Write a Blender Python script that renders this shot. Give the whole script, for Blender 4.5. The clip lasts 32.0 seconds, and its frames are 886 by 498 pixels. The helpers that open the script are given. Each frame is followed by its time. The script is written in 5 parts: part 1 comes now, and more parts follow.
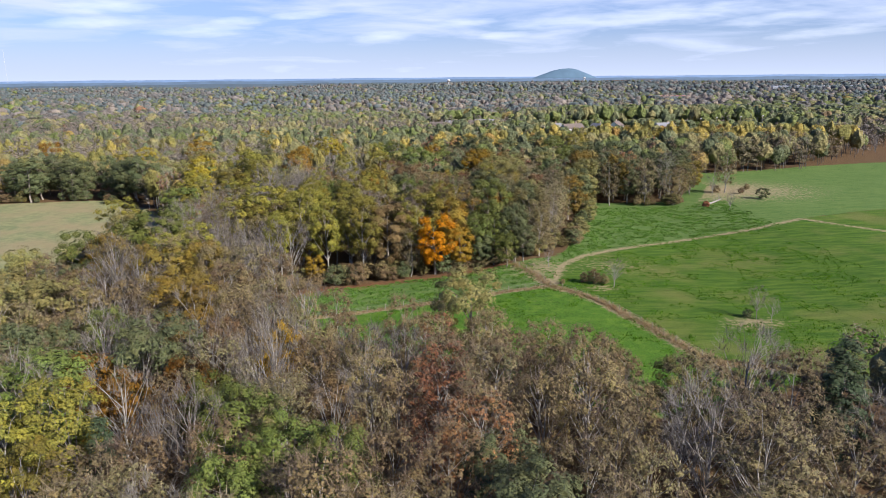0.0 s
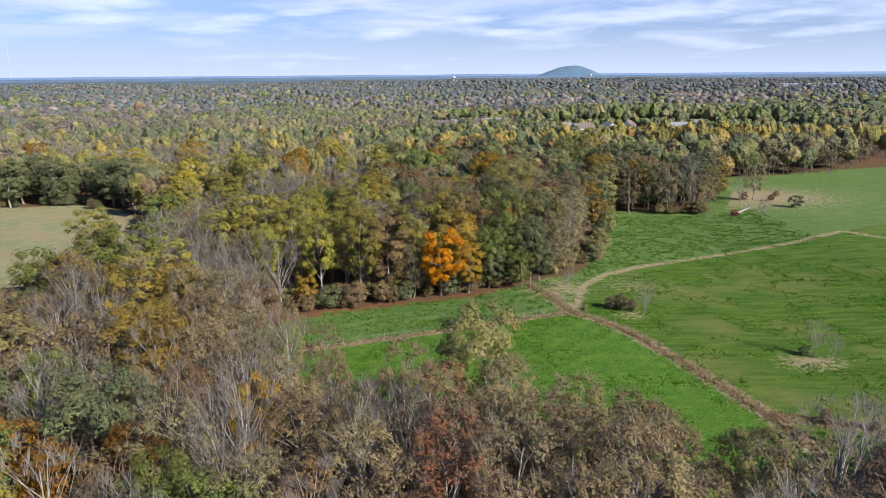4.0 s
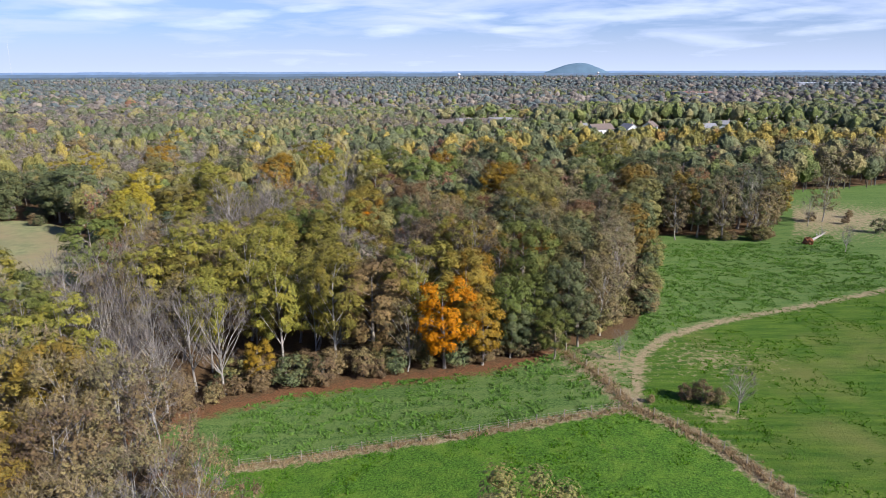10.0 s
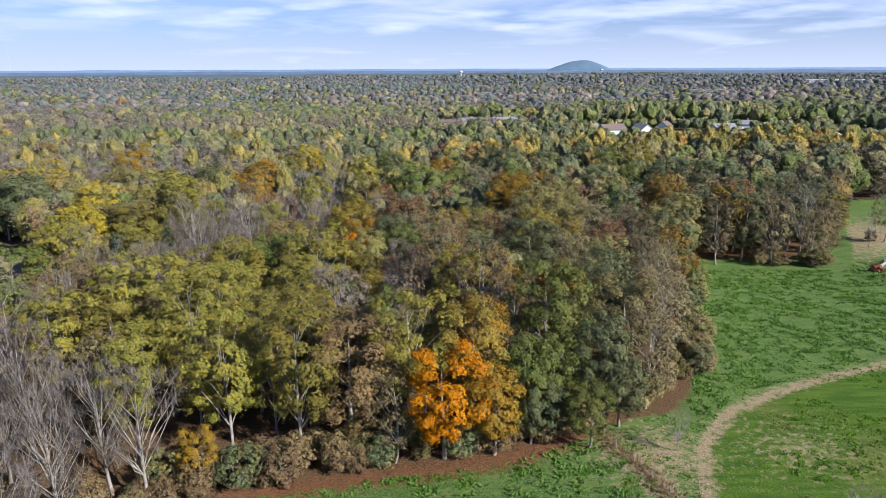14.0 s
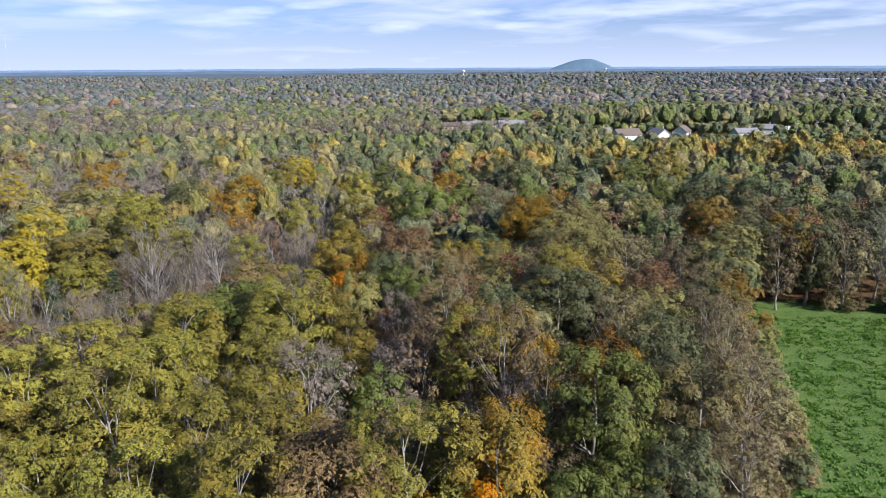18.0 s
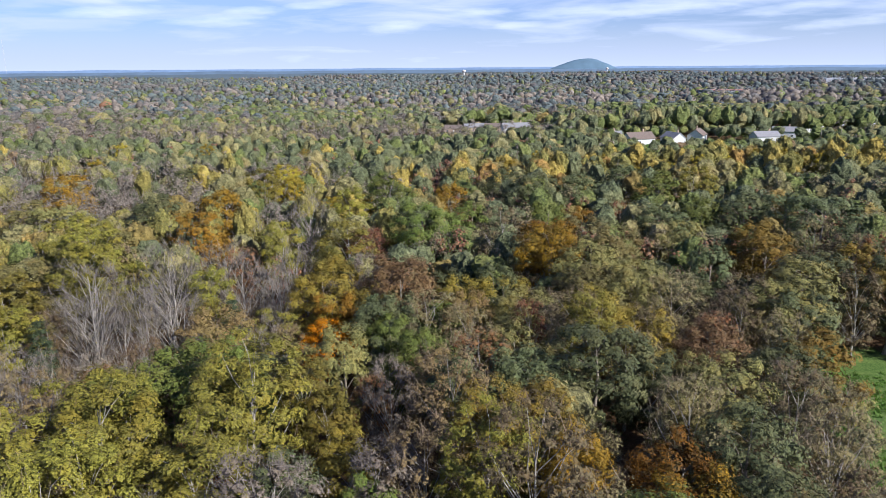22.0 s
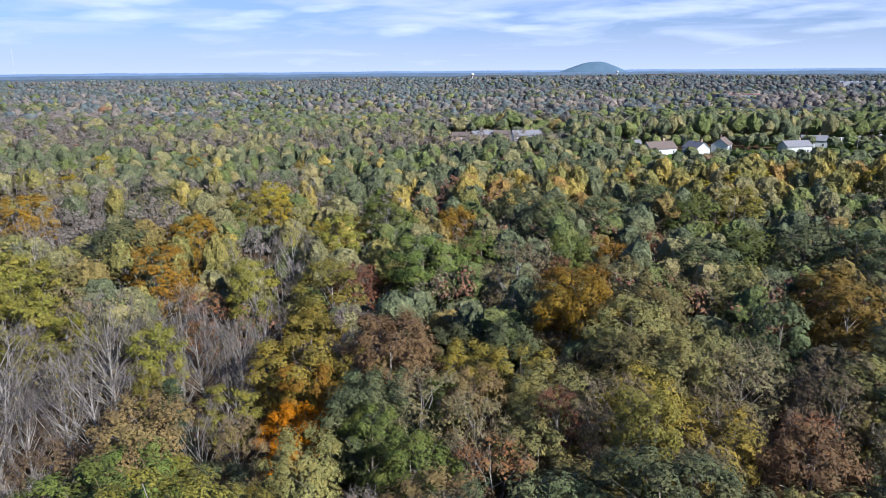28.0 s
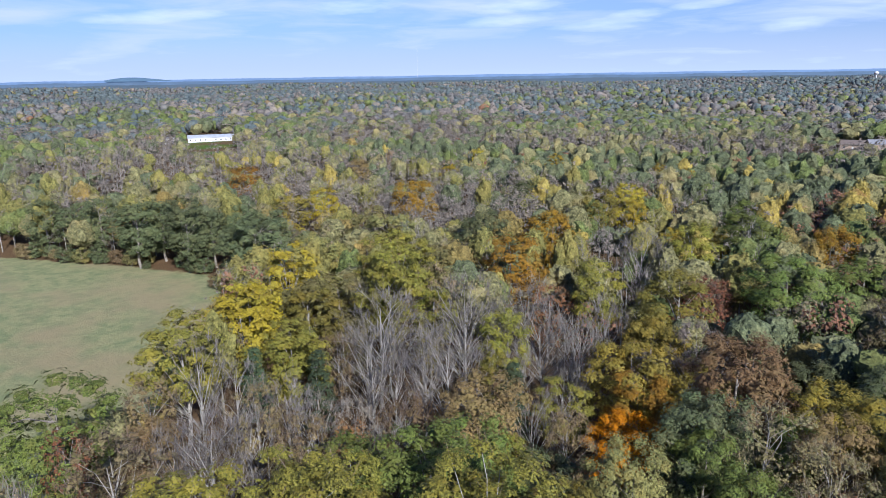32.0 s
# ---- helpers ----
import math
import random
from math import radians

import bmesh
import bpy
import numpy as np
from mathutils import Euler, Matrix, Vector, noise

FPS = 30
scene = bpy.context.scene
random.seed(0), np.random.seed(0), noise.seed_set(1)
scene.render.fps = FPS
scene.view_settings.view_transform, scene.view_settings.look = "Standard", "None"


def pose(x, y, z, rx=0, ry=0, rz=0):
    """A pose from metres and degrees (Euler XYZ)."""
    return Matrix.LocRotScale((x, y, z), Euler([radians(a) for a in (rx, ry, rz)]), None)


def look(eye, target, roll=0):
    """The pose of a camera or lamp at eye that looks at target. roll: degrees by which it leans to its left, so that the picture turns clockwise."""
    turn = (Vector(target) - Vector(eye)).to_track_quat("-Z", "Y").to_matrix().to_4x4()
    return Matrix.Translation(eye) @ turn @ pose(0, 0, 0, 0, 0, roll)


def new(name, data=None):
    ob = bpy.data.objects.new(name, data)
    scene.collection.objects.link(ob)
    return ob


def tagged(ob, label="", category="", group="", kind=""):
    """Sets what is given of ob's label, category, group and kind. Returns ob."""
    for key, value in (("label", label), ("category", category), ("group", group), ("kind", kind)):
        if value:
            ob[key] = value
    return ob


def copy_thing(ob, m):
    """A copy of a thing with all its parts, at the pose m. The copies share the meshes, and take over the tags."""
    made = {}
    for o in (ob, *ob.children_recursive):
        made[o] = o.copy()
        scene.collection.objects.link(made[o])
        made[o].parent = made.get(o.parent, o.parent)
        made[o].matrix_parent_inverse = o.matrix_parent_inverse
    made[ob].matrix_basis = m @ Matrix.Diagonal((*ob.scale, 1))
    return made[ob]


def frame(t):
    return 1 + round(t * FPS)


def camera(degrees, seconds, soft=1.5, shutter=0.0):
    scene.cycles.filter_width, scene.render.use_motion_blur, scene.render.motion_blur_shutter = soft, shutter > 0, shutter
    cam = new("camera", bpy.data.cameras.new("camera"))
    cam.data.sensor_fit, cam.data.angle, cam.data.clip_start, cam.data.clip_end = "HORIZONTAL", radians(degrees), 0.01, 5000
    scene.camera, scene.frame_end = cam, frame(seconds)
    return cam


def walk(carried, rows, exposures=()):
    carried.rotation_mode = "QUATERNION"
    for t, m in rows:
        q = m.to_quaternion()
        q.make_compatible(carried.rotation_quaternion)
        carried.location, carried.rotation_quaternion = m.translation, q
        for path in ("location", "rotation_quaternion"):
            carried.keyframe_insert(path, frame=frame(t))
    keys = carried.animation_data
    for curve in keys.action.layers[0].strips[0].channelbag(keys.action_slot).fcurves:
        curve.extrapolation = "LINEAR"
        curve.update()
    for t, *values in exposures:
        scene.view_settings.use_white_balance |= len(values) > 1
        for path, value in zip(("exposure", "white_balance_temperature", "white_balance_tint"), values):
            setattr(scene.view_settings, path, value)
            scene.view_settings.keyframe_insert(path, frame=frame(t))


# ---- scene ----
# camera: seconds, eye x y z, heading to the left, tilt down, roll (degrees)
cam = camera(65.3, 32.0, soft=0.6)
PATH = [
    (0, 3.88, -11.84, 49.35, -0.03, 14.02, -0.53),
    (0.5, 3.86, -10.60, 49.35, -0.02, 14.06, -0.50),
    (1, 3.85, -8.12, 49.35, -0.00, 14.10, -0.48),
    (3, 3.55, 2.27, 49.49, 0.23, 14.21, -0.44),
    (6, 3.10, 23.55, 49.36, 0.48, 14.33, -0.41),
    (9, 3.13, 46.97, 48.67, 0.69, 14.41, -0.35),
    (10, 2.94, 54.32, 48.48, 0.67, 14.48, -0.17),
    (13, 2.92, 77.59, 48.06, 0.84, 14.61, -0.35),
    (14, 2.97, 84.93, 48.07, 0.85, 14.67, -0.25),
    (17, 1.89, 107.10, 48.91, 0.96, 14.78, -0.22),
    (19, 1.60, 122.11, 50.05, 1.09, 14.75, -0.42),
    (21, 0.99, 135.25, 49.92, 1.01, 14.78, -0.34),
    (23, 0.59, 147.10, 49.71, 1.12, 14.78, -0.54),
    (25, 0.97, 159.10, 50.34, 1.22, 14.83, -0.45),
    (27.5, 1.28, 168.09, 50.69, 1.35, 14.74, -0.43),
    (28, 1.18, 168.42, 50.74, 1.75, 14.54, -0.43),
    (28.5, 1.10, 168.40, 50.81, 3.87, 14.41, -0.42),
    (29, 1.02, 168.40, 50.87, 7.09, 14.36, -0.45),
    (29.5, 0.93, 168.35, 50.94, 10.89, 14.35, -0.53),
    (30, 0.88, 168.32, 51.06, 14.92, 14.32, -0.65),
    (30.5, 0.84, 168.31, 51.22, 19.16, 14.32, -0.80),
    (31, 0.76, 168.26, 51.30, 23.58, 14.31, -0.94),
    (31.5, 0.70, 168.18, 51.32, 28.02, 14.29, -1.02),
    (32, 0.66, 168.13, 51.29, 30.78, 14.22, -0.91),
]


def aim(x, y, z, heading, tilt, roll):
    h, p = radians(heading), radians(tilt)
    way = Vector((-math.sin(h) * math.cos(p), math.cos(h) * math.cos(p), -math.sin(p)))
    eye = Vector((x, y, z))
    return look(eye, eye + way * 10, roll)


walk(cam, [(row[0], aim(*row[1:])) for row in PATH], exposures=[(0, 0.91, 6450, 13), (9, 0.91, 6300, 13), (19, 0.91, 6250, 13), (25, 0.90, 6100, 12), (28, 0.86, 5900, 12), (30, 0.82, 5800, 12), (32, 0.78, 5700, 12)])

# ---- world, sun ----
SUN_ELEV, SUN_DIR = radians(32), Vector((0.80, -0.60, 0))
world = bpy.data.worlds.new("sky")
scene.world = world
world.use_nodes = True
wt = world.node_tree
for n in list(wt.nodes):
    wt.nodes.remove(n)
W = wt.nodes.new
w_out, w_bg = W("ShaderNodeOutputWorld"), W("ShaderNodeBackground")
w_sky = W("ShaderNodeTexSky")
w_sky.sky_type, w_sky.sun_disc = "NISHITA", False
w_sky.sun_elevation = SUN_ELEV
w_sky.sun_rotation = math.atan2(SUN_DIR.x, SUN_DIR.y)
w_sky.air_density, w_sky.dust_density, w_sky.ozone_density = 1.0, 0.6, 2.0
w_co, w_map = W("ShaderNodeTexCoord"), W("ShaderNodeMapping")
w_map.inputs["Scale"].default_value = (4.2, 4.2, 30.0)
w_map.inputs["Rotation"].default_value = (0.0, radians(3.0), 0.0)
w_noise = W("ShaderNodeTexNoise")
w_noise.inputs["Scale"].default_value = 1.5
w_noise.inputs["Detail"].default_value = 7.0
w_noise.inputs["Roughness"].default_value = 0.55
w_noise.inputs["Distortion"].default_value = 0.4
w_ramp = W("ShaderNodeValToRGB")
w_ramp.color_ramp.elements[0].position, w_ramp.color_ramp.elements[0].color = 0.40, (0.30, 0.30, 0.30, 1)
w_ramp.color_ramp.elements[1].position, w_ramp.color_ramp.elements[1].color = 0.70, (1, 1, 1, 1)
w_mix = W("ShaderNodeMix")
w_mix.data_type = "RGBA"
w_mix.inputs["B"].default_value = (7.6, 8.9, 11.8, 1)
w_tint = W("ShaderNodeMix")
w_tint.data_type, w_tint.blend_type = "RGBA", "MULTIPLY"
w_tint.inputs["Factor"].default_value = 1.0
w_tint.inputs["B"].default_value = (0.60, 0.84, 1.50, 1)
wt.links.new(w_co.outputs["Generated"], w_map.inputs["Vector"])
wt.links.new(w_map.outputs["Vector"], w_noise.inputs["Vector"])
wt.links.new(w_noise.outputs["Fac"], w_ramp.inputs["Fac"])
w_sep, w_thin, w_mul = W("ShaderNodeSeparateXYZ"), W("ShaderNodeMapRange"), W("ShaderNodeMath")
w_mul.operation = "MULTIPLY"
w_thin.inputs["From Min"].default_value, w_thin.inputs["From Max"].default_value = 0.10, 0.28
w_thin.inputs["To Min"].default_value, w_thin.inputs["To Max"].default_value = 1.0, 0.05
wt.links.new(w_co.outputs["Generated"], w_sep.inputs[0])
wt.links.new(w_sep.outputs["Z"], w_thin.inputs["Value"])
wt.links.new(w_thin.outputs["Result"], w_mul.inputs[0])
wt.links.new(w_ramp.outputs["Color"], w_mul.inputs[1])
w_low, w_max = W("ShaderNodeMapRange"), W("ShaderNodeMath")
w_max.operation = "MAXIMUM"
w_low.inputs["From Min"].default_value, w_low.inputs["From Max"].default_value = 0.0, 0.085
w_low.inputs["To Min"].default_value, w_low.inputs["To Max"].default_value = 0.92, 0.0
wt.links.new(w_sep.outputs["Z"], w_low.inputs["Value"])
wt.links.new(w_low.outputs["Result"], w_max.inputs[0])
wt.links.new(w_mul.outputs[0], w_max.inputs[1])


def w_math(op, a, b):
    n = W("ShaderNodeMath")
    n.operation = op
    for k, v in enumerate((a, b)):
        if isinstance(v, (int, float)):
            n.inputs[k].default_value = v
        else:
            wt.links.new(v, n.inputs[k])
    return n.outputs[0]


# thin cloud streaks: bearing to the right of north, height (radians), half length, half depth
STREAKS = [(0.303, 0.0747, 0.139, 0.0106), (0.170, 0.0698, 0.074, 0.0065), (-0.320, 0.0610, 0.051, 0.0074), (-0.080, 0.0538, 0.033, 0.0065),
           (0.032, 0.0706, 0.034, 0.0049), (0.088, 0.0545, 0.029, 0.0041), (0.489, 0.0482, 0.057, 0.0057), (-0.272, 0.0736, 0.037, 0.0049),
           (-0.190, 0.0814, 0.037, 0.0041), (0.426, 0.0662, 0.049, 0.0065), (-0.432, 0.0879, 0.049, 0.0074), (-0.654, 0.0902, 0.057, 0.0074),
           (-0.905, 0.0763, 0.074, 0.0065), (-0.444, 0.0692, 0.057, 0.0057)]
w_az = w_math("ARCTAN2", w_sep.outputs["X"], w_sep.outputs["Y"])
w_fine = W("ShaderNodeTexNoise")
w_fine.inputs["Scale"].default_value, w_fine.inputs["Detail"].default_value = 3.0, 6.0
w_fmap = W("ShaderNodeMapping")
w_fmap.inputs["Scale"].default_value = (9.0, 9.0, 48.0)
wt.links.new(w_co.outputs["Generated"], w_fmap.inputs["Vector"])
wt.links.new(w_fmap.outputs["Vector"], w_fine.inputs["Vector"])
w_rag = w_math("MULTIPLY", w_math("SUBTRACT", w_fine.outputs["Fac"], 0.5), 3.2)
w_streaks = None
for az, el, long, deep in STREAKS:
    u = w_math("DIVIDE", w_math("SUBTRACT", w_az, az), long)
    v = w_math("DIVIDE", w_math("SUBTRACT", w_math("SUBTRACT", w_sep.outputs["Z"], el), w_math("MULTIPLY", w_math("SUBTRACT", w_az, az), 0.06)), deep)
    r = w_math("ADD", w_math("MULTIPLY", u, u), w_math("MULTIPLY", v, v))
    one = w_math("SUBTRACT", 1.15, w_math("SUBTRACT", r, w_rag))
    w_streaks = one if w_streaks is None else w_math("MAXIMUM", w_streaks, one)
w_white = W("ShaderNodeMapRange")
w_white.inputs["From Min"].default_value, w_white.inputs["From Max"].default_value = -0.6, 2.6
w_white.inputs["To Min"].default_value, w_white.inputs["To Max"].default_value = 0.0, 0.52
wt.links.new(w_streaks, w_white.inputs["Value"])
w_high = W("ShaderNodeMix")
w_high.data_type = "RGBA"
w_high.inputs["B"].default_value = (12.8, 13.8, 15.4, 1)
wt.links.new(w_white.outputs["Result"], w_high.inputs["Factor"])
wt.links.new(w_mix.outputs["Result"], w_high.inputs["A"])
wt.links.new(w_max.outputs[0], w_mix.inputs["Factor"])
wt.links.new(w_sky.outputs["Color"], w_tint.inputs["A"])
wt.links.new(w_tint.outputs["Result"], w_mix.inputs["A"])
wt.links.new(w_high.outputs["Result"], w_bg.inputs["Color"])
w_bg.inputs["Strength"].default_value = 0.050
wt.links.new(w_bg.outputs["Background"], w_out.inputs["Surface"])

sun = new("sun", bpy.data.lights.new("sun", "SUN"))
sun.data.energy, sun.data.angle, sun.data.color = 5.0, radians(0.6), (1.0, 0.955, 0.89)
sun_at = SUN_DIR.normalized() * math.cos(SUN_ELEV) + Vector((0, 0, math.sin(SUN_ELEV)))
sun.matrix_world = look(sun_at * 100, (0, 0, 0))


# ---- materials ----
def material(name):
    m = bpy.data.materials.new(name)
    m.use_nodes = True
    nt = m.node_tree
    b = nt.nodes["Principled BSDF"]
    b.inputs["Specular IOR Level"].default_value = 0.25
    return m, nt, b


def noise_node(nt, scale, detail=3.0, rough=0.55, coords="Object", stretch=None):
    co = nt.nodes.new("ShaderNodeTexCoord")
    n = nt.nodes.new("ShaderNodeTexNoise")
    n.inputs["Scale"].default_value, n.inputs["Detail"].default_value, n.inputs["Roughness"].default_value = scale, detail, rough
    src = co.outputs[coords]
    if stretch:
        mp = nt.nodes.new("ShaderNodeMapping")
        mp.inputs["Rotation"].default_value = (0, 0, stretch[3])
        mp.inputs["Scale"].default_value = stretch[:3]
        nt.links.new(src, mp.inputs["Vector"])
        src = mp.outputs["Vector"]
    nt.links.new(src, n.inputs["Vector"])
    return n.outputs["Fac"]


def blend(nt, fac, a, b):
    x = nt.nodes.new("ShaderNodeMix")
    x.data_type = "RGBA"
    for key, val in (("Factor", fac), ("A", a), ("B", b)):
        if isinstance(val, (tuple, float, int)):
            x.inputs[key].default_value = (*val, 1) if isinstance(val, tuple) else val
        else:
            nt.links.new(val, x.inputs[key])
    return x.outputs["Result"]


def ranged(nt, src, lo, hi, to_lo=0.0, to_hi=1.0):
    r = nt.nodes.new("ShaderNodeMapRange")
    r.inputs["From Min"].default_value, r.inputs["From Max"].default_value = lo, hi
    r.inputs["To Min"].default_value, r.inputs["To Max"].default_value = to_lo, to_hi
    nt.links.new(src, r.inputs["Value"])
    return r.outputs["Result"]


def bumped(nt, b, height, strength=0.5, distance=0.1):
    k = nt.nodes.new("ShaderNodeBump")
    k.inputs["Strength"].default_value, k.inputs["Distance"].default_value = strength, distance
    nt.links.new(height, k.inputs["Height"])
    nt.links.new(k.outputs["Normal"], b.inputs["Normal"])


def leaf_material(name, light, dark, other, thin=0.05, lacy=True):
    """Leaves in two tones with a third in patches, each leaf and each tree a little different. lacy: single leaves with gaps between."""
    m, nt, b = material(name)
    geo, info = nt.nodes.new("ShaderNodeNewGeometry"), nt.nodes.new("ShaderNodeObjectInfo")
    pick = geo.outputs["Random Per Island"]
    if lacy:
        co, cells = nt.nodes.new("ShaderNodeTexCoord"), nt.nodes.new("ShaderNodeTexVoronoi")
        cells.inputs["Scale"].default_value = 6.6
        nt.links.new(co.outputs["Object"], cells.inputs["Vector"])
        rgb = nt.nodes.new("ShaderNodeSeparateColor")
        nt.links.new(cells.outputs["Color"], rgb.inputs["Color"])
        pick = rgb.outputs["Red"]
    c = blend(nt, ranged(nt, pick, 0.15, 0.75), dark, light)
    patch = noise_node(nt, 0.33, 2.0)
    c = blend(nt, ranged(nt, patch, 0.5, 0.68, 0.0, 0.75), c, other)
    stand = noise_node(nt, 0.085, 1.0)
    c = blend(nt, ranged(nt, stand, 0.35, 0.65, 0.35, 0.0), c, dark)
    hue = nt.nodes.new("ShaderNodeHueSaturation")
    nt.links.new(ranged(nt, info.outputs["Random"], 0, 1, 0.485, 0.515), hue.inputs["Hue"])
    nt.links.new(ranged(nt, info.outputs["Random"], 0, 1, 0.70, 1.12), hue.inputs["Value"])
    hue.inputs["Saturation"].default_value = 1.12
    nt.links.new(c, hue.inputs["Color"])
    c = hue.outputs["Color"]
    nt.links.new(c, b.inputs["Base Color"])
    b.inputs["Roughness"].default_value = 0.68
    b.inputs["Specular IOR Level"].default_value = 0.15
    tr, mix = nt.nodes.new("ShaderNodeBsdfTranslucent"), nt.nodes.new("ShaderNodeMixShader")
    nt.links.new(c, tr.inputs["Color"])
    mix.inputs["Fac"].default_value = thin
    nt.links.new(b.outputs["BSDF"], mix.inputs[1])
    nt.links.new(tr.outputs["BSDF"], mix.inputs[2])
    last = mix
    if lacy:
        gap, clear = nt.nodes.new("ShaderNodeMath"), nt.nodes.new("ShaderNodeBsdfTransparent")
        gap.operation = "GREATER_THAN"
        gap.inputs[1].default_value = 0.56
        nt.links.new(cells.outputs["Distance"], gap.inputs[0])
        last = nt.nodes.new("ShaderNodeMixShader")
        nt.links.new(gap.outputs[0], last.inputs["Fac"])
        nt.links.new(mix.outputs["Shader"], last.inputs[1])
        nt.links.new(clear.outputs["BSDF"], last.inputs[2])
    nt.links.new(last.outputs["Shader"], nt.nodes["Material Output"].inputs["Surface"])
    return m


def plain_material(name, c1, c2, scale=2.0, rough=0.7, bump=0.3, metal=0.0):
    m, nt, b = material(name)
    f = noise_node(nt, scale, 5.0)
    nt.links.new(blend(nt, ranged(nt, f, 0.35, 0.65), c1, c2), b.inputs["Base Color"])
    b.inputs["Roughness"].default_value, b.inputs["Metallic"].default_value = rough, metal
    if bump:
        bumped(nt, b, noise_node(nt, scale * 8, 3.0), bump, 0.03)
    return m


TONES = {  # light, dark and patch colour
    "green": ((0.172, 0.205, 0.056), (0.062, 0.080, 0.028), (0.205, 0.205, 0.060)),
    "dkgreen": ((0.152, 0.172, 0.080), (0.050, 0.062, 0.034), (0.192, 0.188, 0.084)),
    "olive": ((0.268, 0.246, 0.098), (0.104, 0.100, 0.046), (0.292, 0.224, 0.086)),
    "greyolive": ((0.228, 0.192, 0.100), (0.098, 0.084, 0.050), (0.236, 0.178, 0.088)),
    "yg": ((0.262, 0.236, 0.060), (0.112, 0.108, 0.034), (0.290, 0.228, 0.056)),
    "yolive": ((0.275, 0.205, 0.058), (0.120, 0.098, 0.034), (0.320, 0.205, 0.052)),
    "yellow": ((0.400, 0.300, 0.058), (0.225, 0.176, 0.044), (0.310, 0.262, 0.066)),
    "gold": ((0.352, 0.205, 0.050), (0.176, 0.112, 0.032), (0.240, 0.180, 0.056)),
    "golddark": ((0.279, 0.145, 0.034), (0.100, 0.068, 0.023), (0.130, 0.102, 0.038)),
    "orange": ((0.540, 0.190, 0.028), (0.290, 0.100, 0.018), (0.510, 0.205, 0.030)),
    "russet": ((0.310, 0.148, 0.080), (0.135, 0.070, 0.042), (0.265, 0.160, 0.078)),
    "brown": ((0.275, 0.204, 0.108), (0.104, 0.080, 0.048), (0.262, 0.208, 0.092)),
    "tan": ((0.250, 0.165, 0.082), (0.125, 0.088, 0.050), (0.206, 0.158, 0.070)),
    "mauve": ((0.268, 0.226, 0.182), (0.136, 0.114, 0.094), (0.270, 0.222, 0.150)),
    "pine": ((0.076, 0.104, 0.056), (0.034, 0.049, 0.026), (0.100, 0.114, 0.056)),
    # distance haze put into the crown colour: a dull and a blue tint
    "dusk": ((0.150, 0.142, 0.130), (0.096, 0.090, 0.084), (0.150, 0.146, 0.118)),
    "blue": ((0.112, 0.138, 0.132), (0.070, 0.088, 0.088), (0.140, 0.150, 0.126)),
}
LEAF = {k: leaf_material(k + "_leaves", a, tuple(0.75 * q for q in d), o) for k, (a, d, o) in TONES.items()}


def crown_material(name, light, dark, other):
    """Whole crowns: each lobe and each stand a little different, mottled with small leaf shadows."""
    m, nt, b = material(name)
    geo = nt.nodes.new("ShaderNodeNewGeometry")
    # the dark tone paints in the shade of gaps between leaves
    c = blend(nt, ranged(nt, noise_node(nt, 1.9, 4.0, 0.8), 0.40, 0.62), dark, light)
    c = blend(nt, ranged(nt, noise_node(nt, 0.11, 2.0), 0.5, 0.68, 0.0, 0.6), c, other)
    hue = nt.nodes.new("ShaderNodeHueSaturation")
    nt.links.new(ranged(nt, geo.outputs["Random Per Island"], 0, 1, 0.74, 1.24), hue.inputs["Value"])
    hue.inputs["Saturation"].default_value = 0.97
    nt.links.new(c, hue.inputs["Color"])
    nt.links.new(hue.outputs["Color"], b.inputs["Base Color"])
    b.inputs["Roughness"].default_value = 0.7
    b.inputs["Specular IOR Level"].default_value = 0.1
    bumped(nt, b, noise_node(nt, 1.1, 4.0, 0.75), 1.0, 0.9)
    return m


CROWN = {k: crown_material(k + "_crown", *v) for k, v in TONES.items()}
TWIG = leaf_material("grey_twigs", (0.265, 0.236, 0.208), (0.115, 0.102, 0.09), (0.21, 0.184, 0.155), 0.05, False)
TWIG_BROWN = leaf_material("brown_twigs", (0.31, 0.24, 0.165), (0.13, 0.10, 0.075), (0.23, 0.18, 0.12), 0.05, False)
BARK = plain_material("grey_bark", (0.16, 0.13, 0.10), (0.28, 0.25, 0.21), 3.0, 0.9, 0.6)
PALE_BARK = plain_material("pale_bark", (0.18, 0.162, 0.14), (0.33, 0.305, 0.268), 2.0, 0.85, 0.5)


# ---- the lie of the land ----
def step01(a):
    a = np.clip(a, 0, 1)
    return a * a * (3 - 2 * a)


def land(x, y):
    """Height of the ground; takes arrays."""
    x, y = np.asarray(x, float), np.asarray(y, float)
    z = -4 * step01((35 - x) / 60) + 2.5 * step01((x - 70) / 60)
    far = step01((np.hypot(x, y - 150) - 420) / 500)
    roll = 5 * np.sin(x / 310 + 1.3) * np.cos(y / 420) + 3.5 * np.sin((x + y) / 190) - 3
    rise = 2 * np.exp(-((x - 140) / 120) ** 2 - ((y - 600) / 70) ** 2) + 2 * np.exp(-((x - 20) / 60) ** 2 - ((y - 700) / 60) ** 2)
    rise = rise + 2 * np.exp(-((x + 520) / 90) ** 2 - ((y - 640) / 90) ** 2)
    return z + rise + far * roll + 20 * step01((np.hypot(x, y - 150) - 1000) / 3900)


def edge_poly(pts):
    return np.array(pts, float)


